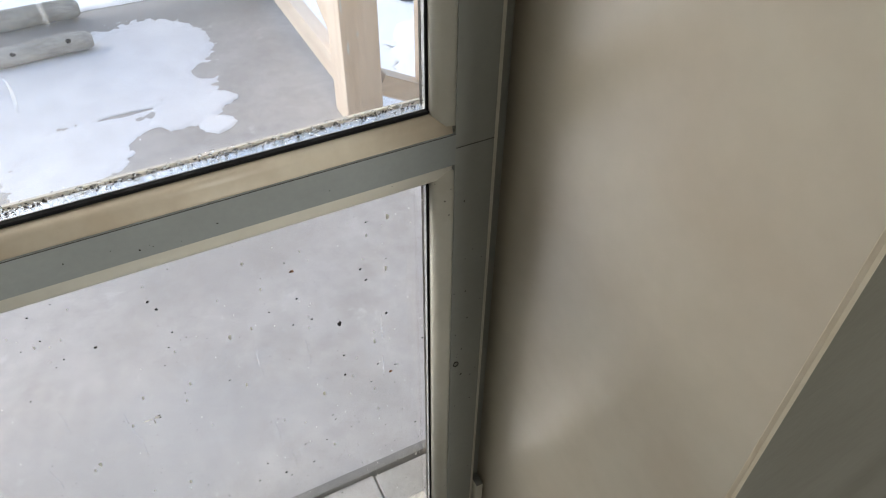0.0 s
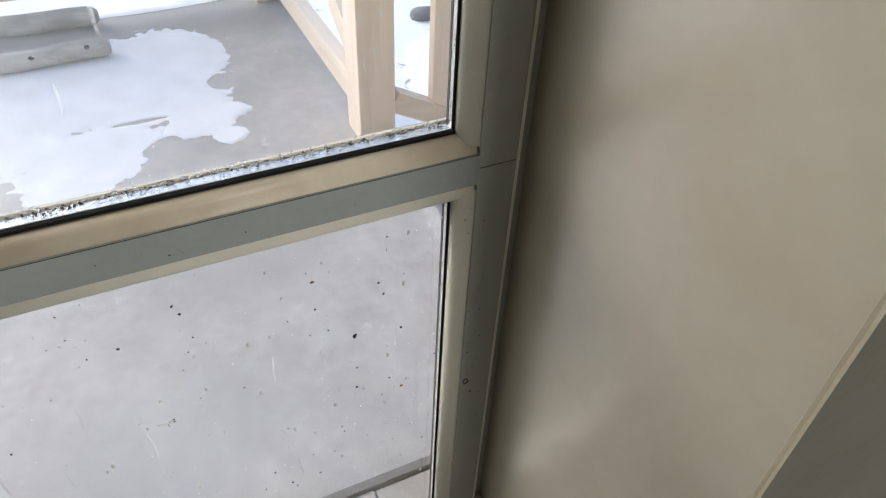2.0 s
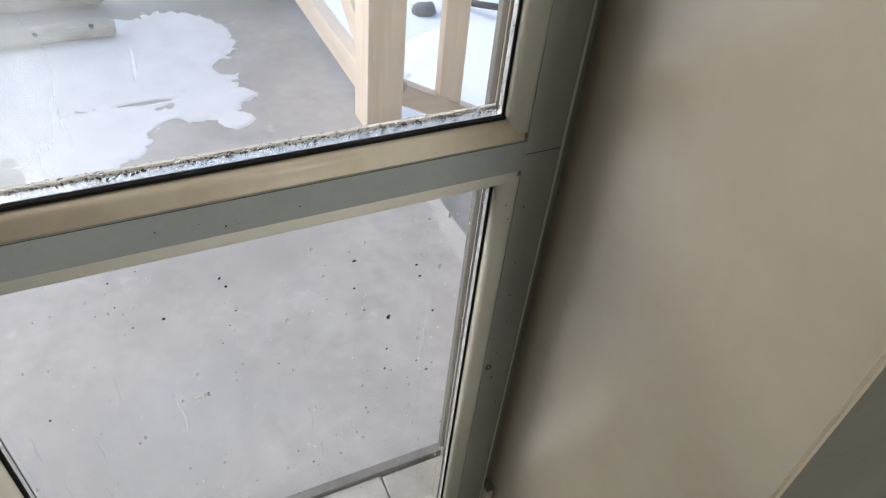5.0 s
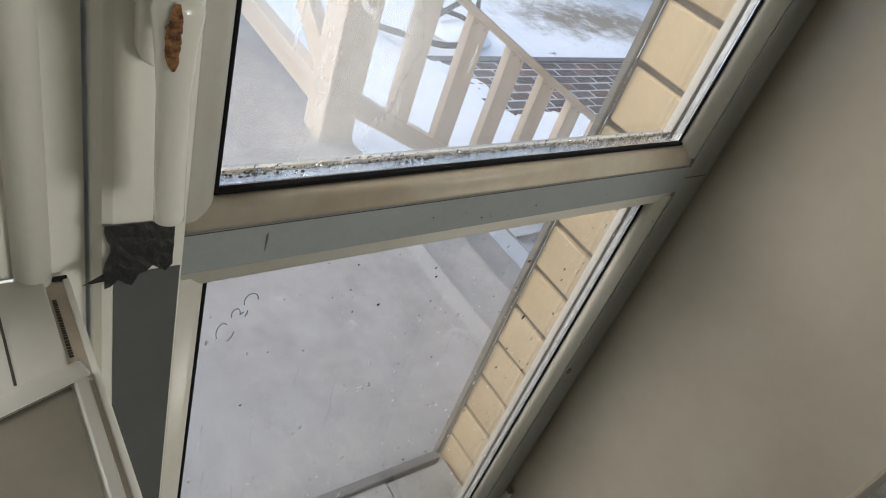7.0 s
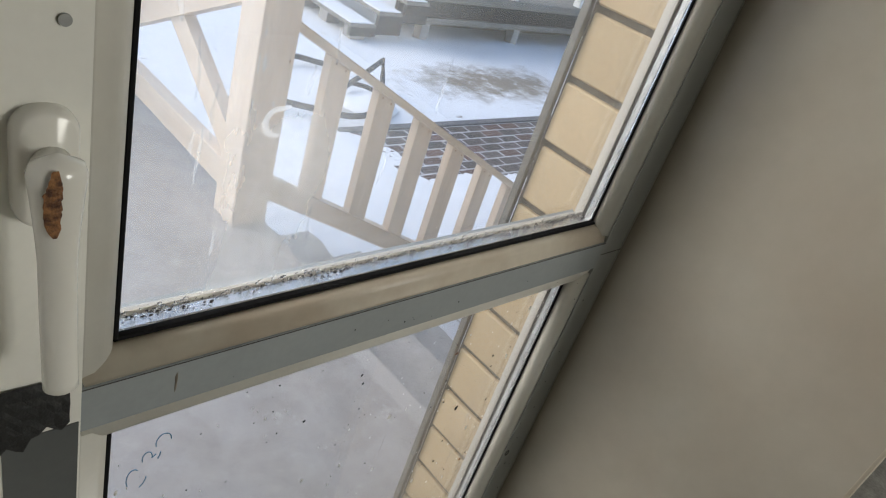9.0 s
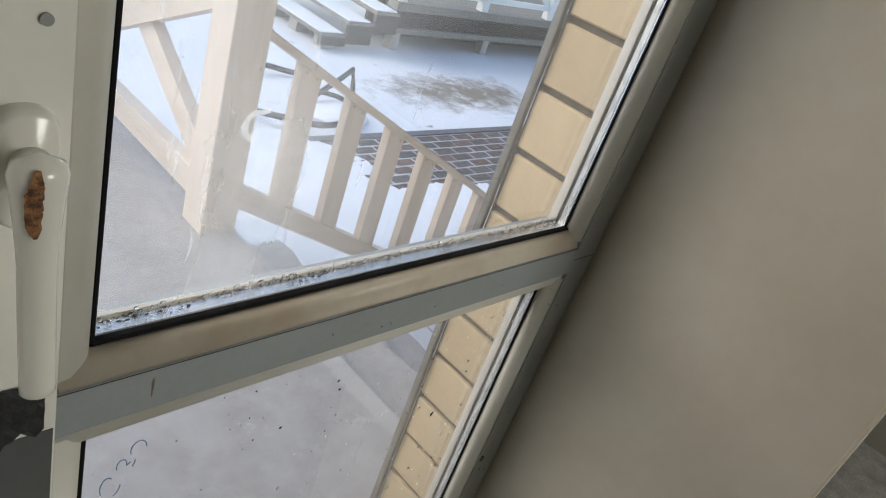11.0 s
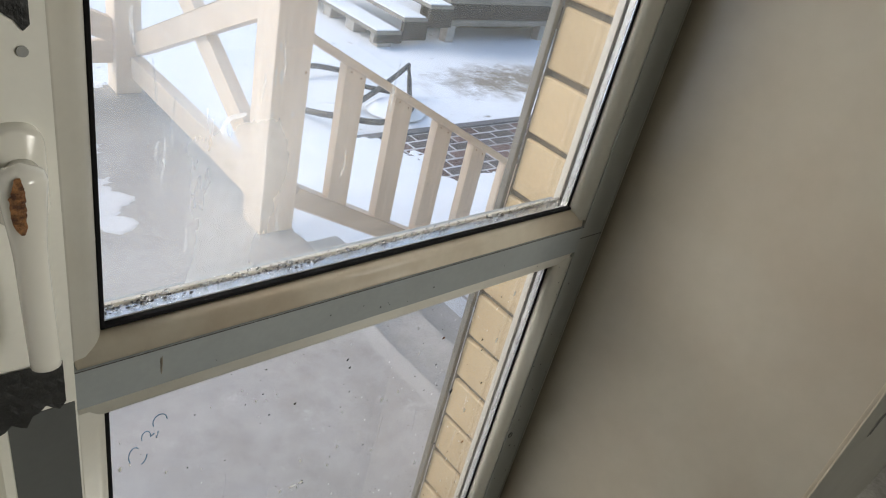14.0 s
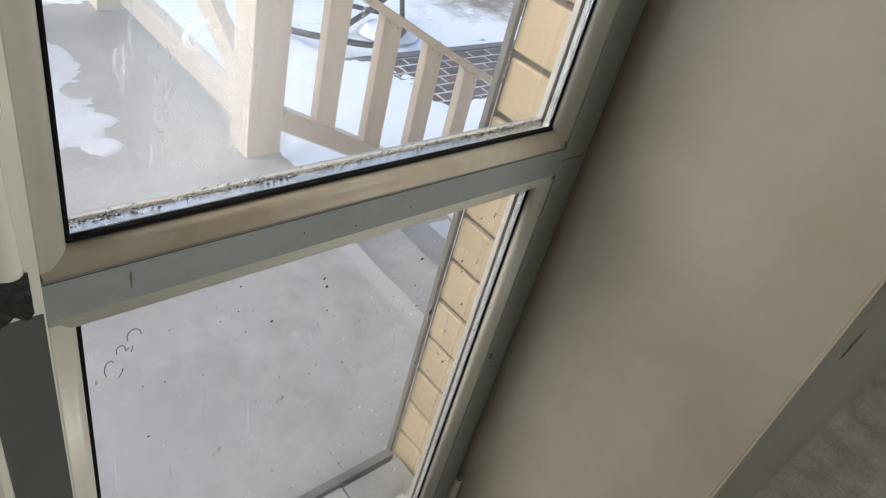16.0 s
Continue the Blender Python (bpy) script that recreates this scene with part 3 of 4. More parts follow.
GLASS_IN = 0.0042
tagged(part("dirt_specks", specks(3, 220, L + 0.01, R - 0.006, BOT + 0.02, MUL_B - 0.02, GLASS_IN, 0.0004, 0.0019), MOULD, lower, "dark dirt specks"), kind="stuff")
tagged(part("pale_specks", specks(8, 170, L + 0.01, R - 0.006, BOT + 0.02, MUL_B - 0.02, GLASS_IN, 0.0006, 0.0022, flat=2.2), SPLASH, lower, "whitish splash marks"), kind="stuff")
tagged(part("dirt_specks", specks(5, 26, 0.004, 0.066, 0.15, 0.85, FACE - 0.0003, 0.0005, 0.0022), MOULD, door, "dark specks"), kind="stuff")
tagged(part("dirt_specks", specks(6, 16, L, R, MUL_B + 0.002, MUL_T - 0.04, FACE - 0.0003, 0.0004, 0.0013), MOULD, door, "dark specks"), kind="stuff")


def blot(x, z, w, h, y, seed):
    rnd = random.Random(seed)
    bm = bmesh.new()
    rim = [bm.verts.new((x + w * rnd.uniform(0.55, 1.1) * math.cos(6.283 * i / 14), y, z + h * rnd.uniform(0.55, 1.1) * math.sin(6.283 * i / 14))) for i in range(14)]
    mid = bm.verts.new((x, y - 0.0012, z))
    for i in range(14):
        bm.faces.new((rim[i], rim[(i + 1) % 14], mid))
    bmesh.ops.recalc_face_normals(bm, faces=bm.faces)
    return bm


part("dirt_blot", blot(-0.122, 0.669, 0.0034, 0.0055, GLASS_IN, 1), MOULD, lower, "dark crusted blot")
part("rust_blot", blot(-0.167, 0.781, 0.0030, 0.0026, GLASS_IN, 2), CHIP, lower, "rusty spot")
part("rust_blot", blot(-0.060, 0.535, 0.0036, 0.0026, GLASS_IN, 12), CHIP, lower, "rusty spot")
part("splash", blot(-0.352, 0.622, 0.0044, 0.0024, GLASS_IN, 3), SPLASH, lower, "white paint splash")
part("splash", blot(-0.364, 0.6222, 0.0085, 0.0011, GLASS_IN, 8), SPLASH, lower)
part("splash", blot(-0.357, 0.6165, 0.0012, 0.0050, GLASS_IN, 9), SPLASH, lower)
part("dirt_blot", blot(-0.350, 0.6212, 0.0016, 0.0014, GLASS_IN - 0.0012, 4), MOULD, lower)
part("dirt_ring", tube([(0.032 + 0.004 * math.cos(a * 0.63), FACE - 0.0004, 0.521 + 0.005 * math.sin(a * 0.63)) for a in range(11)], 0.0007, 5), MOULD, door, "small dark ring-shaped mark")


# marker writing on the lower glass, read as three figures
def stroke(points):
    return tube([(-0.541 + (x + 0.541) * 0.66, GLASS_IN - 0.0002, z) for x, z in points], 0.00045, 5)


def arc(cx, cz, rx, rz, a0, a1, k=9):
    return [(cx + rx * math.cos(radians(a0 + (a1 - a0) * i / k)), cz + rz * math.sin(radians(a0 + (a1 - a0) * i / k))) for i in range(k + 1)]


note = part("marker_note", stroke(arc(-0.546, 0.777, 0.008, 0.011, 50, 220)), PEN, lower, "faint blue marker figures")
part("marker_stroke", stroke(arc(-0.541, 0.775, 0.012, 0.013, 290, 355)), PEN, note)
part("marker_stroke", stroke(arc(-0.530, 0.797, 0.0062, 0.007, 205, -15) + [(-0.5215, 0.7965), (-0.519, 0.798)]), PEN, note)
part("marker_stroke", stroke([(-0.5165, 0.792), (-0.514, 0.795), (-0.5135, 0.799)]), PEN, note)
part("marker_stroke", stroke(arc(-0.511, 0.811, 0.0098, 0.009, 205, 0)), PEN, note)

# condensation and mould along the foot of the upper glass
def droplets(seed, count, mat_small, mat_large, spread):
    rnd = random.Random(seed)
    bm = bmesh.new()
    for _ in range(count):
        x = L + 0.008 + (R - L - 0.016) * rnd.random()
        z = MUL_T + 0.0005 + spread * rnd.random() ** 1.6
        r = mat_small + (mat_large - mat_small) * rnd.random() ** 2
        bmesh.ops.create_icosphere(bm, subdivisions=1, radius=1.0, matrix=Matrix.Translation((x, 0.0204 - 0.0075 * rnd.random() ** 2.6, z)) @ Matrix.Diagonal((r * rnd.uniform(0.8, 1.8), r * 0.5, r, 1)))
    return bm


tagged(part("water_drops", droplets(2, 820, 0.0005, 0.0017, 0.008), DROP, upper, "beads of condensation"), kind="stuff")
tagged(part("mould_spots", droplets(4, 620, 0.0004, 0.0013, 0.004), MOULD, upper, "black mould along the glass foot"), kind="stuff")


def side_drops(seed, count):
    rnd = random.Random(seed)
    bm = bmesh.new()
    for _ in range(count):
        z = MUL_T + 0.004 + 0.45 * rnd.random() ** 1.7
        r = 0.00035 + 0.0006 * rnd.random() ** 2
        bmesh.ops.create_icosphere(bm, subdivisions=1, radius=1.0, matrix=Matrix.Translation((R - 0.0008, 0.0096 + 0.0095 * rnd.random(), z)) @ Matrix.Diagonal((r * 0.6, r, r * 1.3, 1)))
    return bm


tagged(part("water_drops", side_drops(9, 70), DROP, upper, "beads of condensation"), kind="stuff")
tagged(part("mould_spots", side_drops(12, 34), MOULD, upper, "black mould along the glass edge"), kind="stuff")


def perforations():
    """Two rows of pin holes down the aluminium spacer."""
    bm = bmesh.new()
    for k in range(270):
        for y in (0.0108, 0.0132):
            z = MUL_T + 0.008 + 0.0041 * k
            bm.faces.new([bm.verts.new((R - 0.0007, y + a, z + b)) for a, b in ((-0.0003, 0), (0, 0.0004), (0.0003, 0), (0, -0.0004))])
    return bm


tagged(part("pin_holes", perforations(), GRIME, upper, "rows of pin holes in the spacer"), kind="stuff")


# smeared handprint and runs on the upper glass
def smear(points, width):
    bm = bmesh.new()
    rows = []
    for i, (x, z) in enumerate(points):
        a, b = points[max(i - 1, 0)], points[min(i + 1, len(points) - 1)]
        d = Vector((b[0] - a[0], b[1] - a[1])).normalized()
        w = width * (0.5 + 0.5 * math.sin(math.pi * (0.08 + 0.9 * (i / (len(points) - 1)) ** 1.6))) * (1 + 0.3 * noise.noise((x * 60, z * 60, 1)))
        rows.append((bm.verts.new((x - d.y * w, 0.0246, z + d.x * w)), bm.verts.new((x + d.y * w, 0.0246, z - d.x * w))))
    for p, q in zip(rows, rows[1:]):
        bm.faces.new((p[0], p[1], q[1], q[0]))
    return bm


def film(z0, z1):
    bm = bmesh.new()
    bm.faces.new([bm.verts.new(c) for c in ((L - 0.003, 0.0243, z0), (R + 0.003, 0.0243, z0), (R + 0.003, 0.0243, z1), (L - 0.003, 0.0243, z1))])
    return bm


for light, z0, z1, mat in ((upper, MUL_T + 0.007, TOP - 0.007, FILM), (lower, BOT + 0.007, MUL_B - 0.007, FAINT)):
    veil = part("haze_film", film(z0, z1), mat, light, "cloudy dirt and pale haze on the outer glass")
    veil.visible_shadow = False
rnd = random.Random(77)
for k in range(11):
    x0, z0 = L + 0.03 + 0.24 * rnd.random(), MUL_T + 0.05 + 0.20 * rnd.random()
    long = 0.02 + 0.04 * rnd.random()
    run = [(x0 + 0.0012 * math.sin(i * 0.5 + k), z0 - long * i / 9) for i in range(10)]
    part("plaster_run", smear(run, 0.0009 + 0.0009 * rnd.random()), STREAK, upper, "pale dried run on the glass")
for k in range(24):
    x0, z0 = L + 0.02 + 0.5 * rnd.random() ** 1.5, BOT + 0.18 + 0.42 * rnd.random()
    run = [(x0 + 0.001 * math.sin(i + k), z0 - 0.05 * i / 6) for i in range(7)]
    part("plaster_run", smear(run, 0.0009 + 0.0008 * rnd.random()), STREAK, lower, "pale dried run on the glass")
hook = [(-0.4475, 1.0985)] + arc(-0.4560, 1.0868, 0.0100, 0.0105, 80, 285, 12)
part("plaster_smear", smear(hook, 0.0027), HOOK, upper, "hook-shaped whitish smear on the glass")


# ---- the lever handle ----


def rosette():
    """A domed stadium-shaped cover plate."""
    bm = bmesh.new()
    rows = []
    for grow, y in ((1.0, FACE), (1.0, FACE - 0.006), (0.93, FACE - 0.0095), (0.8, FACE - 0.011)):
        ring = []
        for k in range(32):
            a = 2 * math.pi * (k + 0.5) / 32
            r = 0.0158 * grow
            ring.append(bm.verts.new((-0.6165 + r * math.copysign(abs(math.cos(a)) ** 0.8, math.cos(a)), y, 1.090 + math.copysign(0.0182, math.sin(a)) + r * math.copysign(abs(math.sin(a)) ** 0.8, math.sin(a)))))
        rows.append(ring)
    for p, q in zip(rows, rows[1:]):
        for k in range(32):
            bm.faces.new((p[k], p[(k + 1) % 32], q[(k + 1) % 32], q[k]))
    bm.faces.new(rows[-1])
    bmesh.ops.recalc_face_normals(bm, faces=bm.faces)
    return bm


handle = part("door_handle", rosette(), HANDLE, door, "white plastic lever handle with a worn patch", True)


def lever():
    """A drop-shaped grip hanging from a round neck."""
    bm = tube([(-0.616, FACE - 0.010, 1.095), (-0.617, FACE - 0.024, 1.095), (-0.619, FACE - 0.036, 1.095)], 0.0105, 18)
    rows, sides = [], 20
    top, low = 1.1195, 0.9665
    for i in range(29):
        u = i / 28
        z = top + (low - top) * u
        cx, cy = -0.6230 + 0.0030 * u, FACE - 0.043 + 0.002 * math.sin(math.pi * u)
        w = 0.0092 + 0.0058 * max(0.0, 1 - u / 0.42) ** 1.4
        d = 0.0078 + 0.0022 * max(0.0, 1 - u / 0.42)
        a, b = (top - z) / 0.0125, (z - low) / 0.005
        shut = math.sqrt(max(0.0, 1 - (1 - min(a, 1)) ** 2)) * math.sqrt(max(0.02, 1 - (1 - min(b, 1)) ** 2))
        w, d = max(w * shut, 0.0006), max(d * shut, 0.0006)
        rows.append([bm.verts.new((cx + w * math.cos(6.28318 * k / sides), cy + d * math.sin(6.28318 * k / sides), z)) for k in range(sides)])
    for p, q in zip(rows, rows[1:]):
        for k in range(sides):
            bm.faces.new((p[k], p[(k + 1) % sides], q[(k + 1) % sides], q[k]))
    bm.faces.new(rows[0])
    bm.faces.new(rows[-1])
    bmesh.ops.recalc_face_normals(bm, faces=bm.faces)
    return bm


lev = part("lever", lever(), HANDLE, handle, "glossy white lever", True)


def worn_patch():
    rnd = random.Random(7)
    bm = bmesh.new()
    rows = []
    for i in range(31):
        u = i / 30
        z = 1.1150 - 0.037 * u
        full = 0.0056 * math.sin(math.pi * (0.03 + 0.945 * u)) ** 0.6
        left = full * (0.82 + 0.30 * noise.noise((u * 5, 1.7, 0)) + 0.22 * noise.noise((u * 17, 4.1, 0)))
        right = full * (0.82 + 0.30 * noise.noise((u * 5, 8.3, 0)) + 0.25 * noise.noise((u * 19, 2.9, 0)))
        y = LEVER_FACE(z)
        row = []
        for k in range(-2, 3):
            off = k / 2 * (left if k < 0 else right)
            row.append(bm.verts.new((-0.6260 - 0.0014 * math.sin(3 * u) + off, y + 42 * off * off, z)))
        rows.append(row)
    for p, q in zip(rows, rows[1:]):
        for k in range(4):
            bm.faces.new((p[k], p[k + 1], q[k + 1], q[k]))
    return bm


def LEVER_FACE(z):
    """The front of the lever at a height, for the worn patch that lies on it."""
    best = min((v.co.y for v in lev.data.vertices if abs(v.co.z - z) < 0.004 and v.co.y > -1), default=FACE - 0.058)
    return best - 0.0006


part("worn_patch", worn_patch(), CHIP, handle, "brown worn patch where the coating has gone")
part("screw_cap", tube([(-0.607, FACE - 0.0015, 1.166), (-0.607, FACE + 0.001, 1.166)], 0.0032, 14), PLUG, door, "small grey plug")


def tape():
    rnd = random.Random(11)
    bm = bmesh.new()
    rows = []
    for j in range(9):
        v = j / 8
        row = []
        for i in range(11):
            u = i / 10
            x, z = -0.6475 + 0.0465 * u, 0.9365 - 0.047 * v - 0.002 * u
            if j == 8:
                z += rnd.uniform(-0.006, 0.004) - (0.006 if u < 0.45 else -0.003)
            if i == 0:
                x += 0.004 * max(0, math.sin(6 * v - 1.2))
            row.append(bm.verts.new((x, FACE - 0.001 - 0.0012 * rnd.random(), z)))
        rows.append(row)
    for p, q in zip(rows, rows[1:]):
        for k in range(10):
            bm.faces.new((p[k], p[k + 1], q[k + 1], q[k]))
    a = [bm.verts.new(c) for c in ((-0.662, FACE - 0.0008, 0.884), (-0.640, FACE - 0.0014, 0.886), (-0.625, FACE - 0.0014, 0.897), (-0.640, FACE - 0.0014, 0.898))]
    bm.faces.new(a)
    return bm


part("tape_patch", tape(), TAPE, door, "torn crinkled black tape")
part("film", boxed(SL + 0.011, -0.595, FACE - 0.0008, FACE + 0.001, SB + 0.01, 0.889), SHADED_FILM, door, "blue-grey protective film left on the stile, darkened for shade")
part("sash_edge", extruded([(0.0702, FACE - 0.0006), (0.0762, -0.0138), (0.0806, -0.0066), (0.0806, 0.0), (0.0796, 0.0), (0.0755, -0.0128)], "z", SB, ST), PVC_WHITE, door, "pale strip along the sash edge")
for k, (x0, w) in enumerate(((-0.528, 0.0014),)):
    part("dirt_streak", blot(x0, 0.900 - 0.004 * k, w, 0.011, FACE - 0.00002, 50 + k), GRIME, door, "brown run on the crossbar")


def torn_tape():
    rnd = random.Random(5)
    bm = bmesh.new()
    low = [bm.verts.new((-0.648 + 0.046 * i / 12, FACE - 0.0012, 1.181 + 0.005 * rnd.random() + 0.004 * math.sin(i))) for i in range(13)]
    top = [bm.verts.new((-0.648 + 0.046 * i / 12, FACE - 0.0016 - 0.001 * rnd.random(), 1.218)) for i in range(13)]
    for i in range(12):
        bm.faces.new((low[i], low[i + 1], top[i + 1], top[i]))
    return bm


part("tape_patch", torn_tape(), TAPE, door, "torn crinkled black tape")
part("hinge", boxed(0.0805, 0.0955, FACE - 0.006, 0.004, 0.015, 0.130, bevel=0.003), PVC_WHITE, door, "white plastic hinge cover")
part("hinge_cap", boxed(0.0815, 0.0945, FACE - 0.006, 0.003, 0.1305, 0.1345, bevel=0.0015), PLUG, door)

# ---- the fixed frame ----
frame_set = thing("door_frame", "white plastic door frame with a grey shadow gap", "door frame", kind="structure")
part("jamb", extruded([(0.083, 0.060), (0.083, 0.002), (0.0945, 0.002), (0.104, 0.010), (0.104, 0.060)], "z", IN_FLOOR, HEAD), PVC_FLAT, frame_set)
part("jamb", extruded([(-0.655, 0.060), (-0.655, 0.004), (-0.6765, 0.004), (-0.6765, 0.060)], "z", IN_FLOOR, HEAD), PVC_WHITE, frame_set)
part("head", boxed(-0.655, 0.083, 0.002, 0.060, ST + 0.004, HEAD), PVC_WHITE, frame_set)
part("threshold", boxed(-0.655, 0.083, -0.01, 0.064, IN_FLOOR, SB - 0.004, bevel=0.004), TRIM, frame_set)
part("coupling", tube([(-0.6885, 0.0015, SILL_Z), (-0.6885, 0.0015, 1.4), (-0.6885, 0.0015, HEAD)], 0.0118, 20), PVC_WHITE, frame_set, "half-round white coupling strip", True)

# ---- the window beside the door ----
window = thing("window_1", "white plastic window beside the door, above the sill", "window", kind="structure")
part("frame_side", boxed(-0.775, -0.697, 0.002, 0.060, SILL_Z + 0.001, HEAD, bevel=0.003), PVC_WHITE, window)
part("frame_side", boxed(-2.3, -2.23, 0.002, 0.060, SILL_Z + 0.001, HEAD, bevel=0.003), PVC_WHITE, window)
part("frame_low", boxed(-2.23, -0.775, 0.002, 0.060, SILL_Z + 0.001, SILL_Z + 0.07, bevel=0.003), PVC_WHITE, window)
part("frame_high", boxed(-2.23, -0.775, 0.002, 0.060, HEAD - 0.07, HEAD, bevel=0.003), PVC_WHITE, window)
part("mullion", boxed(-1.54, -1.46, 0.002, 0.060, SILL_Z + 0.07, HEAD - 0.07, bevel=0.003), PVC_WHITE, window)
for a, b in ((-2.23, -1.54), (-1.46, -0.775)):
    pane = part("pane", boxed(a, b, 0.028, 0.032, SILL_Z + 0.07, HEAD - 0.07), GLASS, window)
    pane.visible_shadow = False

sill = thing("window_sill", "cream plastic window sill, stained at its inner edge", "window sill",
             extruded([(0.0, SILL_Z), (-0.40, SILL_Z), (-0.412, SILL_Z - 0.004), (-0.416, SILL_Z - 0.014), (-0.412, SILL_Z - 0.026), (-0.395, SILL_Z - 0.034), (0.0, SILL_Z - 0.034)],
                      "x", -2.3, SILL_X - 0.004), SILL, kind="structure")
part("end_cap", boxed(SILL_X - 0.0045, SILL_X, -0.416, -0.001, SILL_Z - 0.035, SILL_Z + 0.0015, bevel=0.001), PVC_WHITE, sill, "white sill end cap")
# unreadable maker's print along the sill
rnd = random.Random(4)
y = -0.022
while y > -0.074:
    w = rnd.uniform(0.001, 0.0022)
    part("print_bar", boxed(-0.6812, -0.6786, y - w, y, SILL_Z + 0.0002, SILL_Z + 0.0006), INK, sill)
    y -= w + 0.0009

for k, (x0, w) in enumerate(((-0.70, 0.02), (-0.735, 0.016), (-0.672, 0.006), (-0.77, 0.02))):
    part("grime", boxed(x0 - w, x0 + w * 0.7, -0.0045 - 0.002 * (k % 2), -0.0002, SILL_Z + 0.0002, SILL_Z + 0.0016, bevel=0.0006), MOULD, sill, "dark grime in the corner")
card = thing("white_box", "flat white cardboard box with a dark slot, lying on the sill", "box",
             boxed(-0.86, -0.6835, -0.30, -0.003, SILL_Z + 0.0005, SILL_Z + 0.006, bevel=0.0015), PAPER)
part("slot", boxed(-0.7142, -0.7126, -0.092, -0.014, SILL_Z + 0.0058, SILL_Z + 0.0064), INK, card, "narrow dark slot")

# a clear plastic tray, upside down on the sill
tray = thing("plastic_tray", "translucent shallow plastic tray lying on the sill", "tray")
part("rim", bar(bmesh.new(), (-0.86, -0.151, SILL_Z + 0.0088), (-0.6765, -0.094, SILL_Z + 0.0088), 0.011, 0.0045, bevel=0.0015), CLEAR, tray)
part("rim", boxed(-0.6845, -0.6762, -0.33, -0.1005, SILL_Z + 0.0065, SILL_Z + 0.011, bevel=0.0015), CLEAR, tray)
part("base", extruded([(-0.86, -0.33), (-0.686, -0.33), (-0.686, -0.1035), (-0.86, -0.1575)], "z", SILL_Z + 0.0068, SILL_Z + 0.0082), material("smoky_plastic", (0.20, 0.185, 0.15), 0.25, second=(0.145, 0.132, 0.105), scale=10, amount=0.7), tray,
     "dim brownish tray floor")

# ---- outside: porch, stair, ground ----
ground = thing("ground", "snow-dusted yard with thawed earth and tufts", "ground", kind="structure")


def yard():
    bm = bmesh.new()
    bmesh.ops.create_grid(bm, x_segments=70, y_segments=60, size=1.0)
    for v in bm.verts:
        x, y = v.co.x * 7 + 3.5, v.co.y * 6 + 4.6
        edge = max(abs(v.co.x), abs(v.co.y))
        h = 0.0 if edge > 0.97 else 0.02 * fractal(x, y, 1.6, 4.0)
        v.co = Vector((x, y, GRADE + h))
        if 1.5 < x < 6.5 and 1.6 < y < 3.15:
            v.co.z = GRADE - 0.02
    rim = 700.0
    out = [bm.verts.new((sx * rim + 3.5, sy * rim + 4.6, GRADE)) for sx, sy in ((-1, -1), (1, -1), (1, 1), (-1, 1))]
    inn = [bm.verts.new((sx * 7 + 3.5, sy * 6 + 4.6, GRADE)) for sx, sy in ((-1, -1), (1, -1), (1, 1), (-1, 1))]
    for i in range(4):
        bm.faces.new((out[i], out[(i + 1) % 4], inn[(i + 1) % 4], inn[i]))
    bmesh.ops.recalc_face_normals(bm, faces=bm.faces)
    return bm


part("yard", yard(), GROUND, ground, smooth=True)

def slab():
    """The porch slab, its stair side broken and uneven."""
    bm = bmesh.new()
    k = 60
    y0, y1 = OUTER - 0.14, 2.81
    rim = [(-3.2, y0)]
    for j in range(k + 1):
        y = y0 + (y1 - y0) * j / k
        rim.append((0.462 + 0.046 * min(1, max(0, (y - 1.05) / 0.2)) + ((0.005 if y < 1.0 else 0.014) * fractal(y, 0.3, 9.0, 4.0) if y < 1.40 else 0.006), y))
    rim.append((-3.2, y1))
    low = [bm.verts.new((x, y, GRADE - 0.1)) for x, y in rim]
    top = [bm.verts.new((x, y, PORCH)) for x, y in rim]
    n = len(rim)
    for i in range(n):
        bm.faces.new((low[i], low[(i + 1) % n], top[(i + 1) % n], top[i]))
    bm.faces.new(top)
    bmesh.ops.recalc_face_normals(bm, faces=bm.faces)
    return bm


porch = thing("porch_slab", "grey concrete porch slab with damp patches", "porch", slab(), CONCRETE, kind="structure")


def ragged_step(x0, x1, y0, y1, z0, z1, seed):
    """A concrete step with a broken, uneven front and end."""
    bm = bmesh.new()
    k = 16
    rim = [(x0, y0)] + [(x1 + 0.014 * fractal(j, seed, 0.9, seed), y0 + (y1 - y0) * j / k) for j in range(k + 1)]
    rim += [(x1 - (x1 - x0) * j / 8, y1 + 0.012 * fractal(j, seed, 1.3, seed + 2)) for j in range(1, 9)]
    low = [bm.verts.new((x, y, z0)) for x, y in rim]
    top = [bm.verts.new((x, y, z1)) for x, y in rim]
    n = len(rim)
    for i in range(n):
        bm.faces.new((low[i], low[(i + 1) % n], top[(i + 1) % n], top[i]))
    bm.faces.new(top)
    bmesh.ops.recalc_face_normals(bm, faces=bm.faces)
    return bm


stair = thing("porch_stair", "rough concrete steps going down from the porch", "stair", kind="structure")
for k in (1, 2, 3):
    part("step", ragged_step(0.40 + 0.30 * (k - 1), 0.490 + 0.30 * k, OUTER, 1.525, GRADE - 0.05, PORCH - 0.16 * k, 3.0 * k), STEP_CONCRETE, stair, "chipped concrete step")

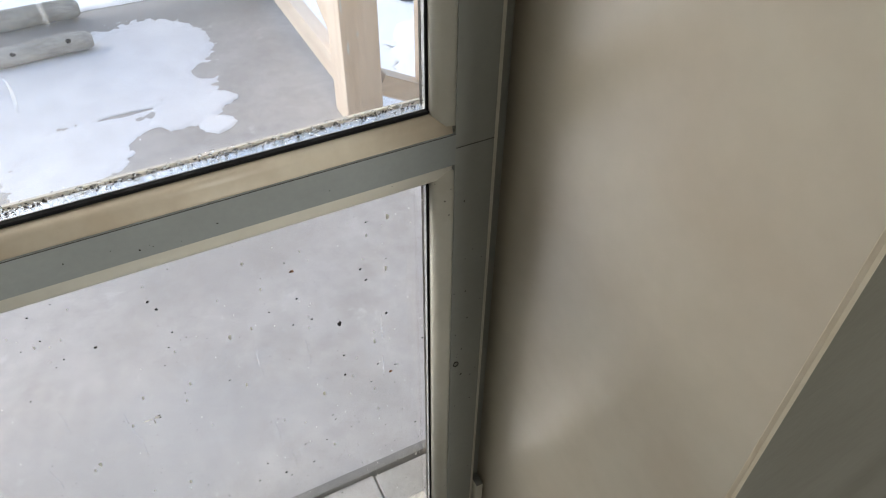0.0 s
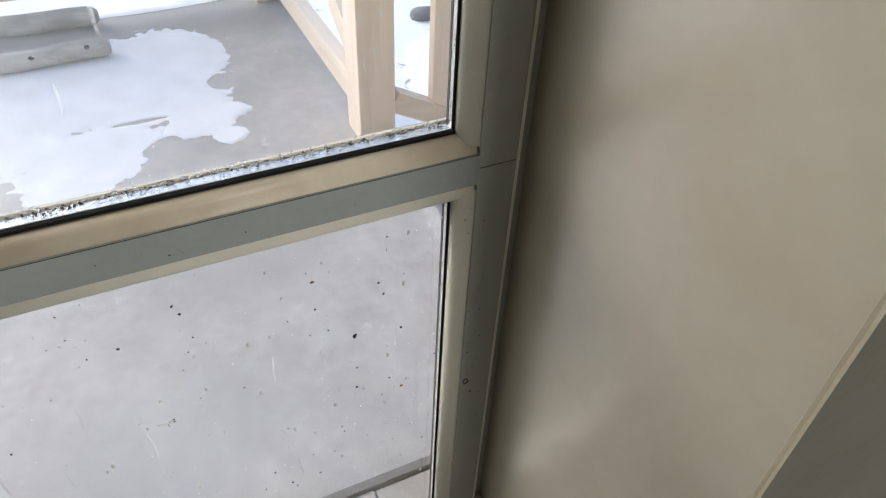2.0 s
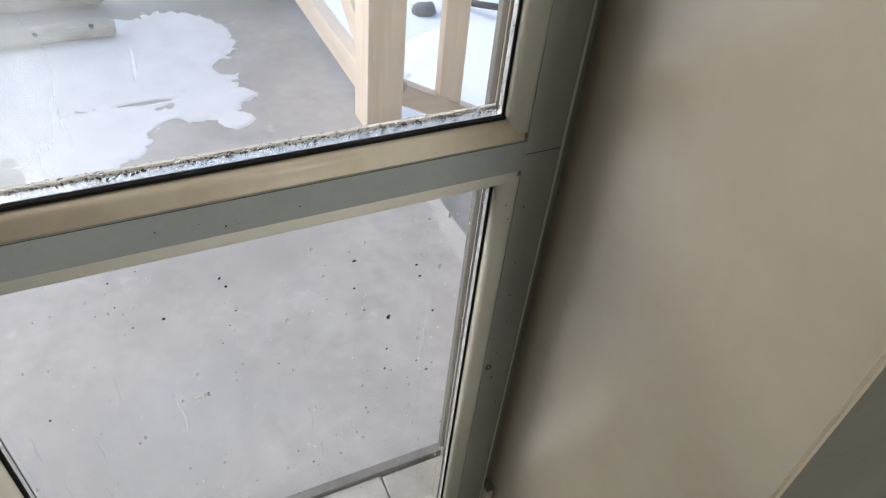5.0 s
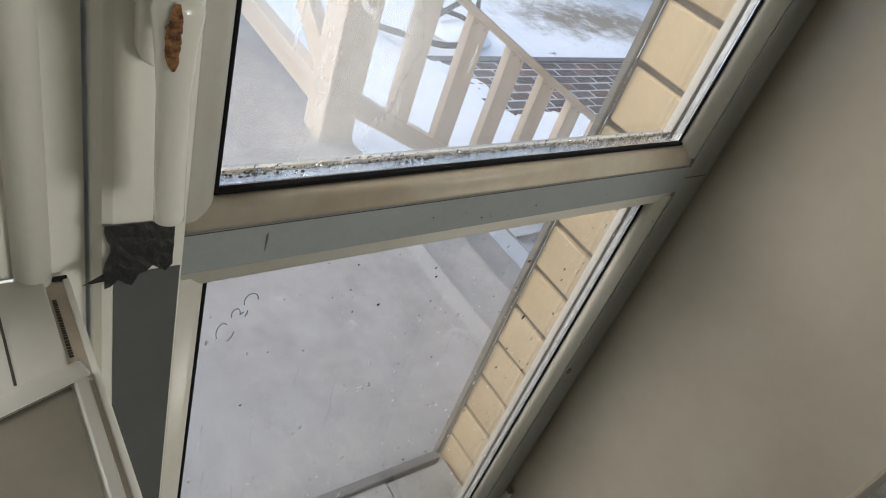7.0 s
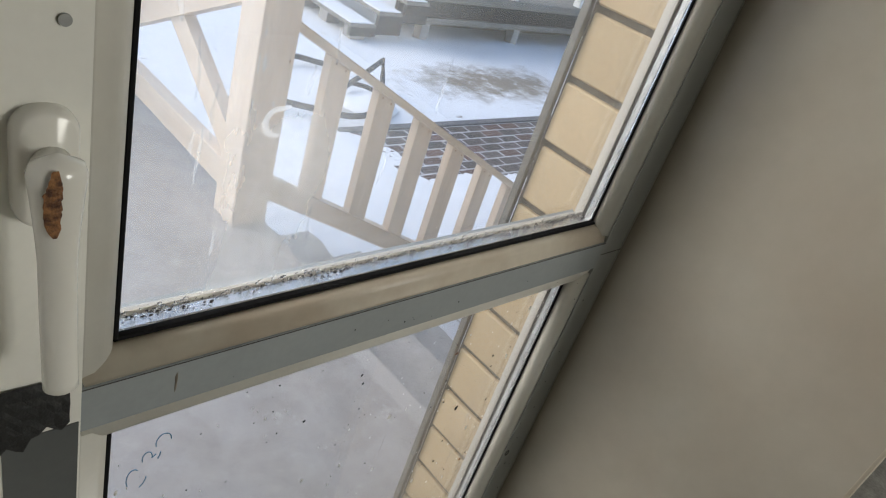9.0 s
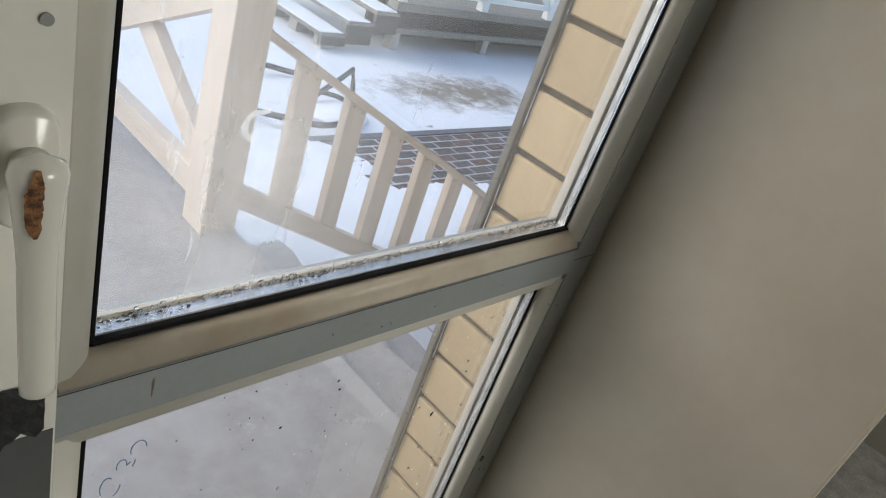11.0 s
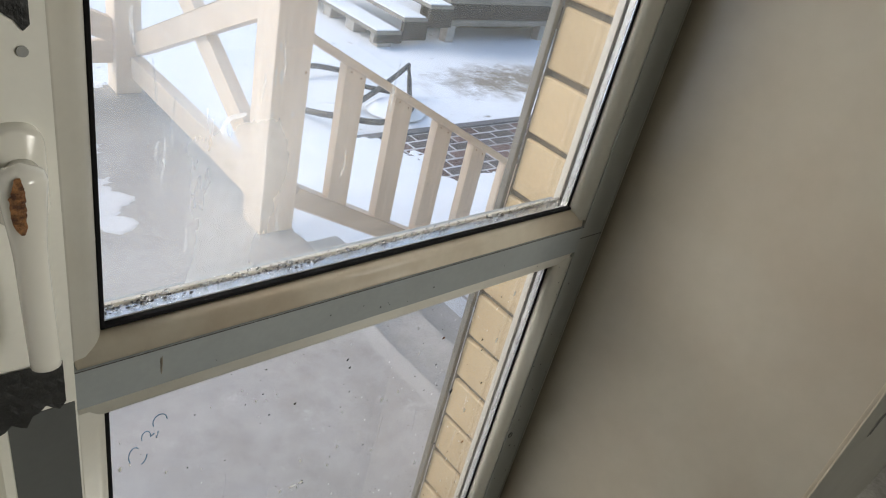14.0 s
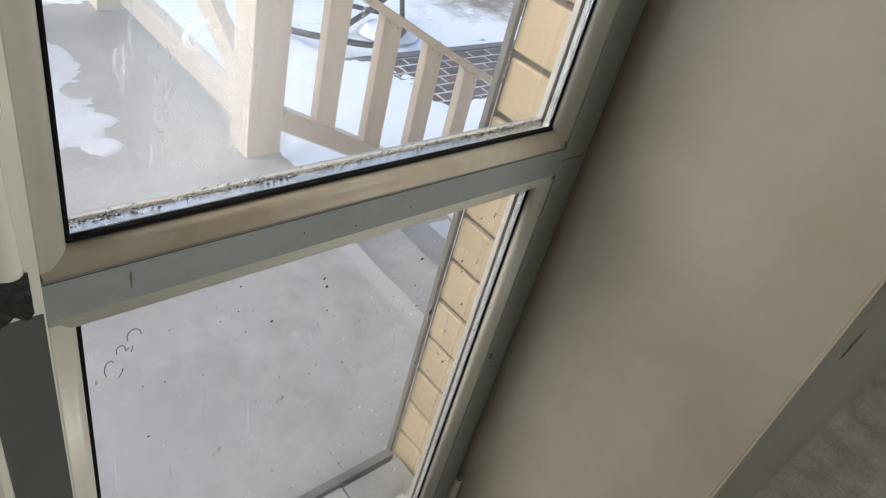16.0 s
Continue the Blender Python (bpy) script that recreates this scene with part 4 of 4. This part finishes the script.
snow_patch = thing("snow_patch", "thin melting snow on the porch concrete", "snow", sheet(
    blobs([(-0.17, 2.27, 0.25, 0.30), (-0.45, 2.20, 0.36, 0.30), (-0.42, 1.96, 0.30, 0.14), (-0.85, 2.10, 0.45, 0.36), (0.01, 2.28, 0.09, 0.17), (-0.08, 1.98, 0.13, 0.20), (-0.09, 1.78, 0.13, 0.13), (-0.32, 1.85, 0.16, 0.07),
           (0.02, 1.79, 0.065, 0.06), (-0.03, 1.63, 0.06, 0.06), (-0.15, 1.72, 0.10, 0.07), (-0.47, 1.72, 0.26, 0.10), (-0.52, 1.60, 0.20, 0.12), (-0.56, 1.49, 0.13, 0.09),
           (-0.80, 1.82, 0.28, 0.22), (-1.2, 2.05, 0.45, 0.42)],
          0.40, 7.0, 2.0, [(-0.31, 1.825, 0.10, 0.010), (-0.235, 1.64, 0.05, 0.05), (0.05, 2.02, 0.08, 0.07)], 0.16),
    -1.7, 0.2, 1.15, 2.77, PORCH + 0.001, 0.008, 0.004, 0.001), THIN_SNOW, kind="stuff", smooth=True)
edge_snow = thing("snow_patch", "strip of snow along the porch edge", "snow", sheet(
    blobs([(-0.9, 2.81, 1.3, 0.07), (-2.2, 2.81, 1.0, 0.09)], 0.3, 8, 5.0), -3.0, 0.3, 2.71, 2.85, PORCH + 0.002, 0.012, 0.015), SNOW, kind="stuff", smooth=True)
step_snow = thing("snow_patch", "snow lying on the lower steps", "snow", sheet(
    blobs([(1.27, 0.75, 0.16, 0.7)], 0.3, 6, 1.0), 1.11, 1.37, 0.25, 1.31, PORCH - 0.479, 0.02, 0.02), SNOW, kind="stuff", smooth=True)

# threshold: cement pieces and a grey strip before the door
sill_out = thing("door_step", "pale cement pieces before the door, edged by a grey strip", "threshold", kind="structure")
rnd = random.Random(21)
x = -0.70
while x < 0.09:
    w = rnd.choice((0.115, 0.16, 0.135, 0.19))
    e = min(x + w, 0.098)
    part("tile", boxed(x, e - 0.003, 0.066, 0.164 + rnd.uniform(-0.004, 0.002), PORCH + 0.0005, PORCH + 0.018 + rnd.uniform(0, 0.002), bevel=0.002, segments=1), CEMENT, sill_out)
    x = e
part("edging", boxed(-0.72, 0.085, 0.168, 0.188, PORCH + 0.0005, PORCH + 0.026, bevel=0.002), TRIM, sill_out, "grey metal edging strip")
corner_trim = thing("corner_trim", "grey metal angle on the brick corner", "trim", boxed(0.0935, 0.1035, 0.1885, 0.2015, PORCH, 2.6, bevel=0.002), TRIM, kind="structure")


# ---- railings ----
def post(x, y, wide, top, label):
    p = thing("porch_post", label, "post", kind="")
    part("shaft", boxed(x, x + wide, y, y + wide, PORCH, top, bevel=0.005), TIMBER, p)
    return p


main_post = post(0.374, 1.412, 0.130, 2.5, "square primed pine porch post with plaster smears")
part("plaster_smear", blot(0.402, 0.55, 0.010, 0.03, 1.411, 31), SPLASH, main_post, "white plaster smear")
part("plaster_smear", blot(0.455, 0.42, 0.006, 0.012, 1.411, 33), SPLASH, main_post)
part("plaster_smear", blot(0.430, 0.30, 0.005, 0.010, 1.411, 35), SPLASH, main_post)
rnd = random.Random(41)
for k in range(9):
    part("plaster_smear", blot(0.3795 + 0.004 * rnd.random() + (0.06 * rnd.random() if k % 3 == 0 else 0), 0.25 + 0.13 * k + 0.05 * rnd.random(), 0.0025 + 0.003 * rnd.random(), 0.012 + 0.03 * rnd.random(), 1.4115, 90 + k), SPLASH, main_post)
rnd = random.Random(40)
for k in range(4):
    part("knot", blot(0.381 + 0.11 * rnd.random(), 0.25 + 0.27 * k + 0.06 * rnd.random(), 0.004 + 0.004 * rnd.random(), 0.005 + 0.005 * rnd.random(), 1.4118, 60 + k), KNOT, main_post)
far_post = post(0.33, 2.69, 0.115, 2.5, "square primed pine post at the porch corner")

stair_rail = thing("stair_railing", "sloping primed pine stair railing with square pickets", "railing")
SLOPE = 0.53
y = 1.446
part("handrail", bar(bmesh.new(), (0.503, y, 0.667), (2.02, y, 0.667 - SLOPE * 1.517), 0.05, 0.030, bevel=0.004), TIMBER_X, stair_rail)
part("bottom_rail", bar(bmesh.new(), (0.503, y, 0.098), (2.02, y, 0.098 - SLOPE * 1.517), 0.05, 0.075, bevel=0.004), TIMBER_X, stair_rail)
for k in range(6):
    x0 = 0.651 + 0.235 * k
    z_top, z_bot = 0.667 - SLOPE * (x0 + 0.044 - 0.503) - 0.017, 0.098 - SLOPE * (x0 + 0.044 - 0.503) + 0.042
    bm = boxed(x0, x0 + 0.088, y - 0.02, y + 0.022, z_bot, z_top, bevel=0.002, segments=1)
    for v in bm.verts:
        v.co.z -= SLOPE * (v.co.x - x0 - 0.044)
    picket = part("picket", bm, TIMBER, stair_rail)
    for dx, dz in ((0.022, -0.03), (0.066, -0.055)):
        part("screw", tube([(x0 + dx, y - 0.0206, z_top + dz + 0.03), (x0 + dx, y - 0.019, z_top + dz + 0.03)], 0.004, 8), KNOT, picket)

side_rail = thing("cross_braced_railing", "primed pine railing with crossed braces", "railing", group="porch railings")
xs = 0.42
part("bottom_rail", boxed(xs - 0.025, xs + 0.03, 1.543, 2.69, 0.045, 0.145, bevel=0.004), TIMBER_Y, side_rail)
part("handrail", boxed(xs - 0.03, xs + 0.04, 1.543, 2.69, 0.86, 0.925, bevel=0.004), TIMBER_Y, side_rail)
part("brace", bar(bmesh.new(), (xs + 0.012, 1.546, 0.75), (xs + 0.012, 2.688, 0.20), 0.045, 0.095, bevel=0.003), TIMBER_Y, side_rail)
part("brace", bar(bmesh.new(), (xs + 0.026, 1.546, 0.15), (xs + 0.026, 2.688, 0.84), 0.04, 0.095, bevel=0.003), TIMBER_Y, side_rail)

front_rail = thing("cross_braced_railing", "primed pine railing with crossed braces", "railing", group="porch railings")
yr = 2.745
part("bottom_rail", boxed(-3.0, 0.335, yr - 0.02, yr + 0.03, 0.105, 0.205, bevel=0.004), TIMBER_X, front_rail)
part("handrail", boxed(-3.0, 0.335, yr - 0.03, yr + 0.04, 0.86, 0.925, bevel=0.004), TIMBER_X, front_rail)
for a in (0.335, -1.165):
    part("brace", bar(bmesh.new(), (a, yr - 0.005, 0.25), (a - 1.45, yr - 0.005, 0.84), 0.045, 0.095, bevel=0.003), TIMBER_X, front_rail)
    part("brace", bar(bmesh.new(), (a, yr + 0.012, 0.84), (a - 1.45, yr + 0.012, 0.24), 0.04, 0.095, bevel=0.003), TIMBER_X, front_rail)
    part("stanchion", boxed(a - 1.5, a - 1.40, yr - 0.05, yr + 0.05, PORCH, 0.925, bevel=0.004), TIMBER_X, front_rail)


def log(x0, x1, y, z, r, seed):
    at = [i / 16 for i in range(16)] + [0.972, 0.985, 0.993, 0.998, 1.0]
    pts = [(x0 + (x1 - x0) * u, y + 0.006 * math.sin(14 * u + seed), z + 0.003 * math.sin(29 * u)) for u in at]
    end = [1 - (max(0.0, (u - 0.972) / 0.028) ** 2.5) * 0.45 for u in at]
    bm = tube(pts, lambda f: r * end[round(f * (len(at) - 1))], 16)
    for v in bm.verts:
        v.co.y += 0.006 * noise.noise((v.co.x * 6, v.co.y * 18, v.co.z * 18 + seed))
        v.co.z += 0.006 * noise.noise((v.co.x * 6 + 7, v.co.y * 18, v.co.z * 18 + seed))
    return bm


near_log = thing("log", "short grey weathered log lying on the porch snow", "log", log(-1.7, -0.334, 2.375, PORCH + 0.040, 0.037, 1.0), BARK, group="logs on the porch", smooth=True)
part("knot", blot(-0.42, PORCH + 0.07, 0.012, 0.012, 2.337, 5), MOULD, near_log, "dark knot hole")
part("knot", blot(-0.62, PORCH + 0.06, 0.012, 0.010, 2.336, 6), MOULD, near_log, "dark knot hole")
far_log = thing("log", "grey weathered log at the porch edge", "log", log(-1.9, -0.35, 2.70, PORCH + 0.045, 0.042, 4.0), BARK, group="logs on the porch", smooth=True)

# ---- the paved path ----
path_bed = thing("pavement", "dark and red paver path half covered by snow", "pavement", boxed(1.75, 7.0, 1.75, 3.0, GRADE - 0.06, GRADE + 0.0095),
                 material("snowy_joint", (0.62, 0.63, 0.66), 0.85, second=(0.26, 0.25, 0.25), scale=5, amount=0.8, bump=0.4), kind="structure")
part("kerb", boxed(1.75, 7.0, 3.002, 3.07, GRADE - 0.06, GRADE + 0.022, bevel=0.006), KERB, path_bed, "dark flush kerb")
path_snow = thing("snow_patch", "snow drifted over the near side of the paving", "snow", sheet(
    blobs([(2.2, 1.62, 2.4, 0.68), (1.65, 2.2, 0.62, 1.1), (4.8, 1.65, 2.4, 0.6)], 0.5, 4.2, 12.0), 0.62, 6.9, 1.3, 3.2, GRADE + 0.016, 0.03, 0.022), SNOW, kind="stuff", smooth=True)

# ---- black hose and bars lying in the snow ----
ring_c = Vector((2.27, 3.66, GRADE + 0.03))
hose = thing("black_hose", "black hose lying in loops on the snow", "hose", tube(
    [ring_c + Vector((0.56 * math.cos(a * 0.2) * (1 - 0.004 * a), 0.54 * math.sin(a * 0.2), 0.02 + 0.0012 * a + 0.012 * math.sin(a))) for a in range(4, 31)], 0.022, 8), HOSE, smooth=True)
bars = thing("bent_bar", "bent black metal bar standing out of the snow", "bar", tube(
    [(2.20, 3.46, GRADE + 0.04), (2.46, 3.55, GRADE + 0.10), (2.70, 3.65, GRADE + 0.16), (2.92, 3.75, GRADE + 0.22), (2.91, 3.70, GRADE + 0.12), (2.86, 3.60, GRADE + 0.02)], 0.021, 8), HOSE)
bars2 = thing("bent_bar", "short black metal bar crossing the hose", "bar", tube([(2.42, 3.66, GRADE + 0.11), (2.64, 3.54, GRADE + 0.09), (2.80, 3.46, GRADE + 0.04)], 0.018, 8), HOSE)
lump = thing("snow_lump", "snow-covered lid lying inside the hose loop", "snow", sheet(
    blobs([(2.56, 3.38, 0.24, 0.20)], 0.1, 4, 2.0), 2.2, 2.95, 3.1, 3.7, GRADE + 0.02, 0.03, 0.07), SNOW, smooth=True)
stone = thing("stone", "small dark stone in the snow", "stone", kind="")


def pebble():
    bm = bmesh.new()
    bmesh.ops.create_icosphere(bm, subdivisions=2, radius=1.0)
    for v in bm.verts:
        q = 1 + 0.25 * noise.noise(v.co * 1.7)
        v.co = Vector((1.52 + 0.085 * v.co.x * q, 3.44 + 0.07 * v.co.y * q, GRADE + 0.03 + 0.05 * v.co.z * q))
    return bm


part("body", pebble(), KERB, stone, smooth=True)

# ---- the neighbour's deck and its stair ----
deck = thing("wooden_deck", "dark boarded deck on pale blocks with a white railing", "deck")
D = 4.82
DZ = GRADE + 0.50
part("fascia", boxed(4.24, 9.5, D, D + 0.05, DZ - 0.25, DZ - 0.085, bevel=0.004), DARK_BOARD, deck, "dark stained fascia board")
part("lower_board", boxed(4.24, 9.5, D - 0.012, D + 0.04, DZ - 0.315, DZ - 0.255, bevel=0.004), GREY_BOARD, deck, "weathered pale board")
part("floor_edge", boxed(4.20, 9.5, D - 0.03, D + 0.12, DZ - 0.084, DZ, bevel=0.004), GREY_BOARD, deck)
for k in range(9):
    part("plank", boxed(4.20, 9.5, D + 0.122 + 0.145 * k, D + 0.26 + 0.145 * k, DZ - 0.034, DZ, bevel=0.003, segments=1), GREY_BOARD, deck)
for x0 in (4.28, 5.70, 7.4, 8.8):
    part("block", boxed(x0, x0 + 0.11, D + 0.02, D + 0.13, GRADE - 0.02, DZ - 0.315, bevel=0.006), BLOCK, deck, "pale concrete block")
part("skirt", boxed(4.32, 9.5, D + 0.5, D + 0.54, GRADE - 0.02, DZ - 0.04), MORTAR, deck)
part("rail_low", boxed(4.24, 9.5, D + 0.03, D + 0.07, DZ + 0.10, DZ + 0.16), WHITE_PAINT, deck, "white railing board")
part("rail_high", boxed(4.24, 9.5, D + 0.02, D + 0.09, DZ + 0.86, DZ + 0.92), WHITE_PAINT, deck)
for k in range(5):
    x0 = 4.24 + 1.24 * k
    part("rail_post", boxed(x0, x0 + 0.1, D, D + 0.1, DZ, DZ + 0.95, bevel=0.004), WHITE_PAINT, deck)
    if k < 4:
        part("rail_brace", bar(bmesh.new(), (x0 + 0.1, D + 0.05, DZ + 0.16), (x0 + 1.24, D + 0.05, DZ + 0.86), 0.03, 0.07), WHITE_PAINT, deck)
        part("rail_brace", bar(bmesh.new(), (x0 + 0.1, D + 0.06, DZ + 0.86), (x0 + 1.24, D + 0.06, DZ + 0.16), 0.028, 0.07), WHITE_PAINT, deck)

steps = thing("deck_stair", "dark wooden deck steps with snow on the treads", "stair")
for k in range(3):
    x1 = 4.20 - 0.30 * (2 - k)
    zt = GRADE + 0.15 + 0.125 * k
    part("tread", boxed(x1 - 0.27, x1 + 0.03, D - 0.06, D + 1.5, zt - 0.035, zt, bevel=0.004), GREY_BOARD, steps)
    part("tread_snow", boxed(x1 - 0.265, x1 + 0.0, D - 0.05, D + 1.5, zt, zt + 0.012, bevel=0.005), SNOW, steps, "thin snow on the tread")
    part("riser", boxed(x1 + 0.0, x1 + 0.028, D - 0.03, D + 1.5, zt - 0.13, zt - 0.036), DARK_BOARD, steps)
    part("stringer", boxed(x1 - 0.25, x1 + 0.05, D - 0.05, D - 0.005, max(GRADE + 0.03, zt - 0.22), zt - 0.036, bevel=0.003), DARK_BOARD, steps)
    part("block", boxed(3.38, 3.54, D - 0.04 + 0.42 * k, D + 0.10 + 0.42 * k, GRADE - 0.02, GRADE + 0.11, bevel=0.006), BLOCK, steps, "pale concrete block")

# ---- the bricks of the door's outer reveal, the facade and the pavers ----
COURSE = 0.0995


def brick_mesh(name, dx, dy, dz, mat, bevel=0.004):
    return mesh_of(name, boxed(-dx / 2, dx / 2, -dy / 2, dy / 2, -dz / 2, dz / 2, bevel=bevel, segments=1), mat)


reveal_brick = brick_mesh("brick", 0.10, 0.121, 0.0890, BRICK, 0.0028)
rnd = random.Random(9)
for k in range(24):
    z = 0.5515 + COURSE * (k - 6) + COURSE / 2
    if PORCH + 0.02 < z < 2.7:
        b = new("brick", reveal_brick)
        b.location = (0.154 + rnd.uniform(-0.0012, 0.0012), OUTER - 0.0735 + rnd.uniform(-0.001, 0.001), z)
        b.rotation_euler = (rnd.uniform(-0.006, 0.006), 0, rnd.uniform(-0.008, 0.008))
        b.parent = wall_front


def facade():
    bm = bmesh.new()
    for k in range(28):
        z = 0.5515 + COURSE * (k - 6) + COURSE / 2
        if not PORCH + 0.04 < z < 2.72:
            continue
        x = -3.19 + (0.13 if k % 2 else 0)
        while x < 2.76:
            a, b = x, min(x + 0.25, 2.76)
            if z < HEAD + 0.05:
                if b > 0.205 and a < 0.205:
                    a = 0.215
                elif a < 0.205 and b > -0.66 or (a > -2.3 and z > SILL_Z - 0.1 and a < 0.2):
                    x += 0.26
                    continue
            if b - a > 0.03:
                vs = bmesh.ops.create_cube(bm, size=1.0)["verts"]
                for v in vs:
                    v.co = Vector(((a + b) / 2 + v.co.x * (b - a), OUTER - 0.03 + v.co.y * 0.06, z + v.co.z * 0.0895))
            x += 0.26
    return bm


tagged(part("facade_bricks", facade(), BRICK, wall_front, "yellow brick facade"), kind="stuff")

paver_dark, paver_red = brick_mesh("paver", 0.187, 0.087, 0.05, PAVER_DARK, 0.005), brick_mesh("paver", 0.187, 0.087, 0.05, PAVER_RED, 0.005)
rnd = random.Random(15)
for j in range(11):
    for i in range(26):
        x, y = 1.90 + 0.2 * i + (0.1 if j % 2 else 0), 2.95 - 0.1 * j
        b = new("paver", paver_red if rnd.random() < (0.42 if j < 5 else 0.2) else paver_dark)
        b.location = (x, y, GRADE - 0.013 + rnd.uniform(-0.002, 0.002))
        b.rotation_euler = (0, 0, rnd.uniform(-0.01, 0.01))
        b.parent = path_bed
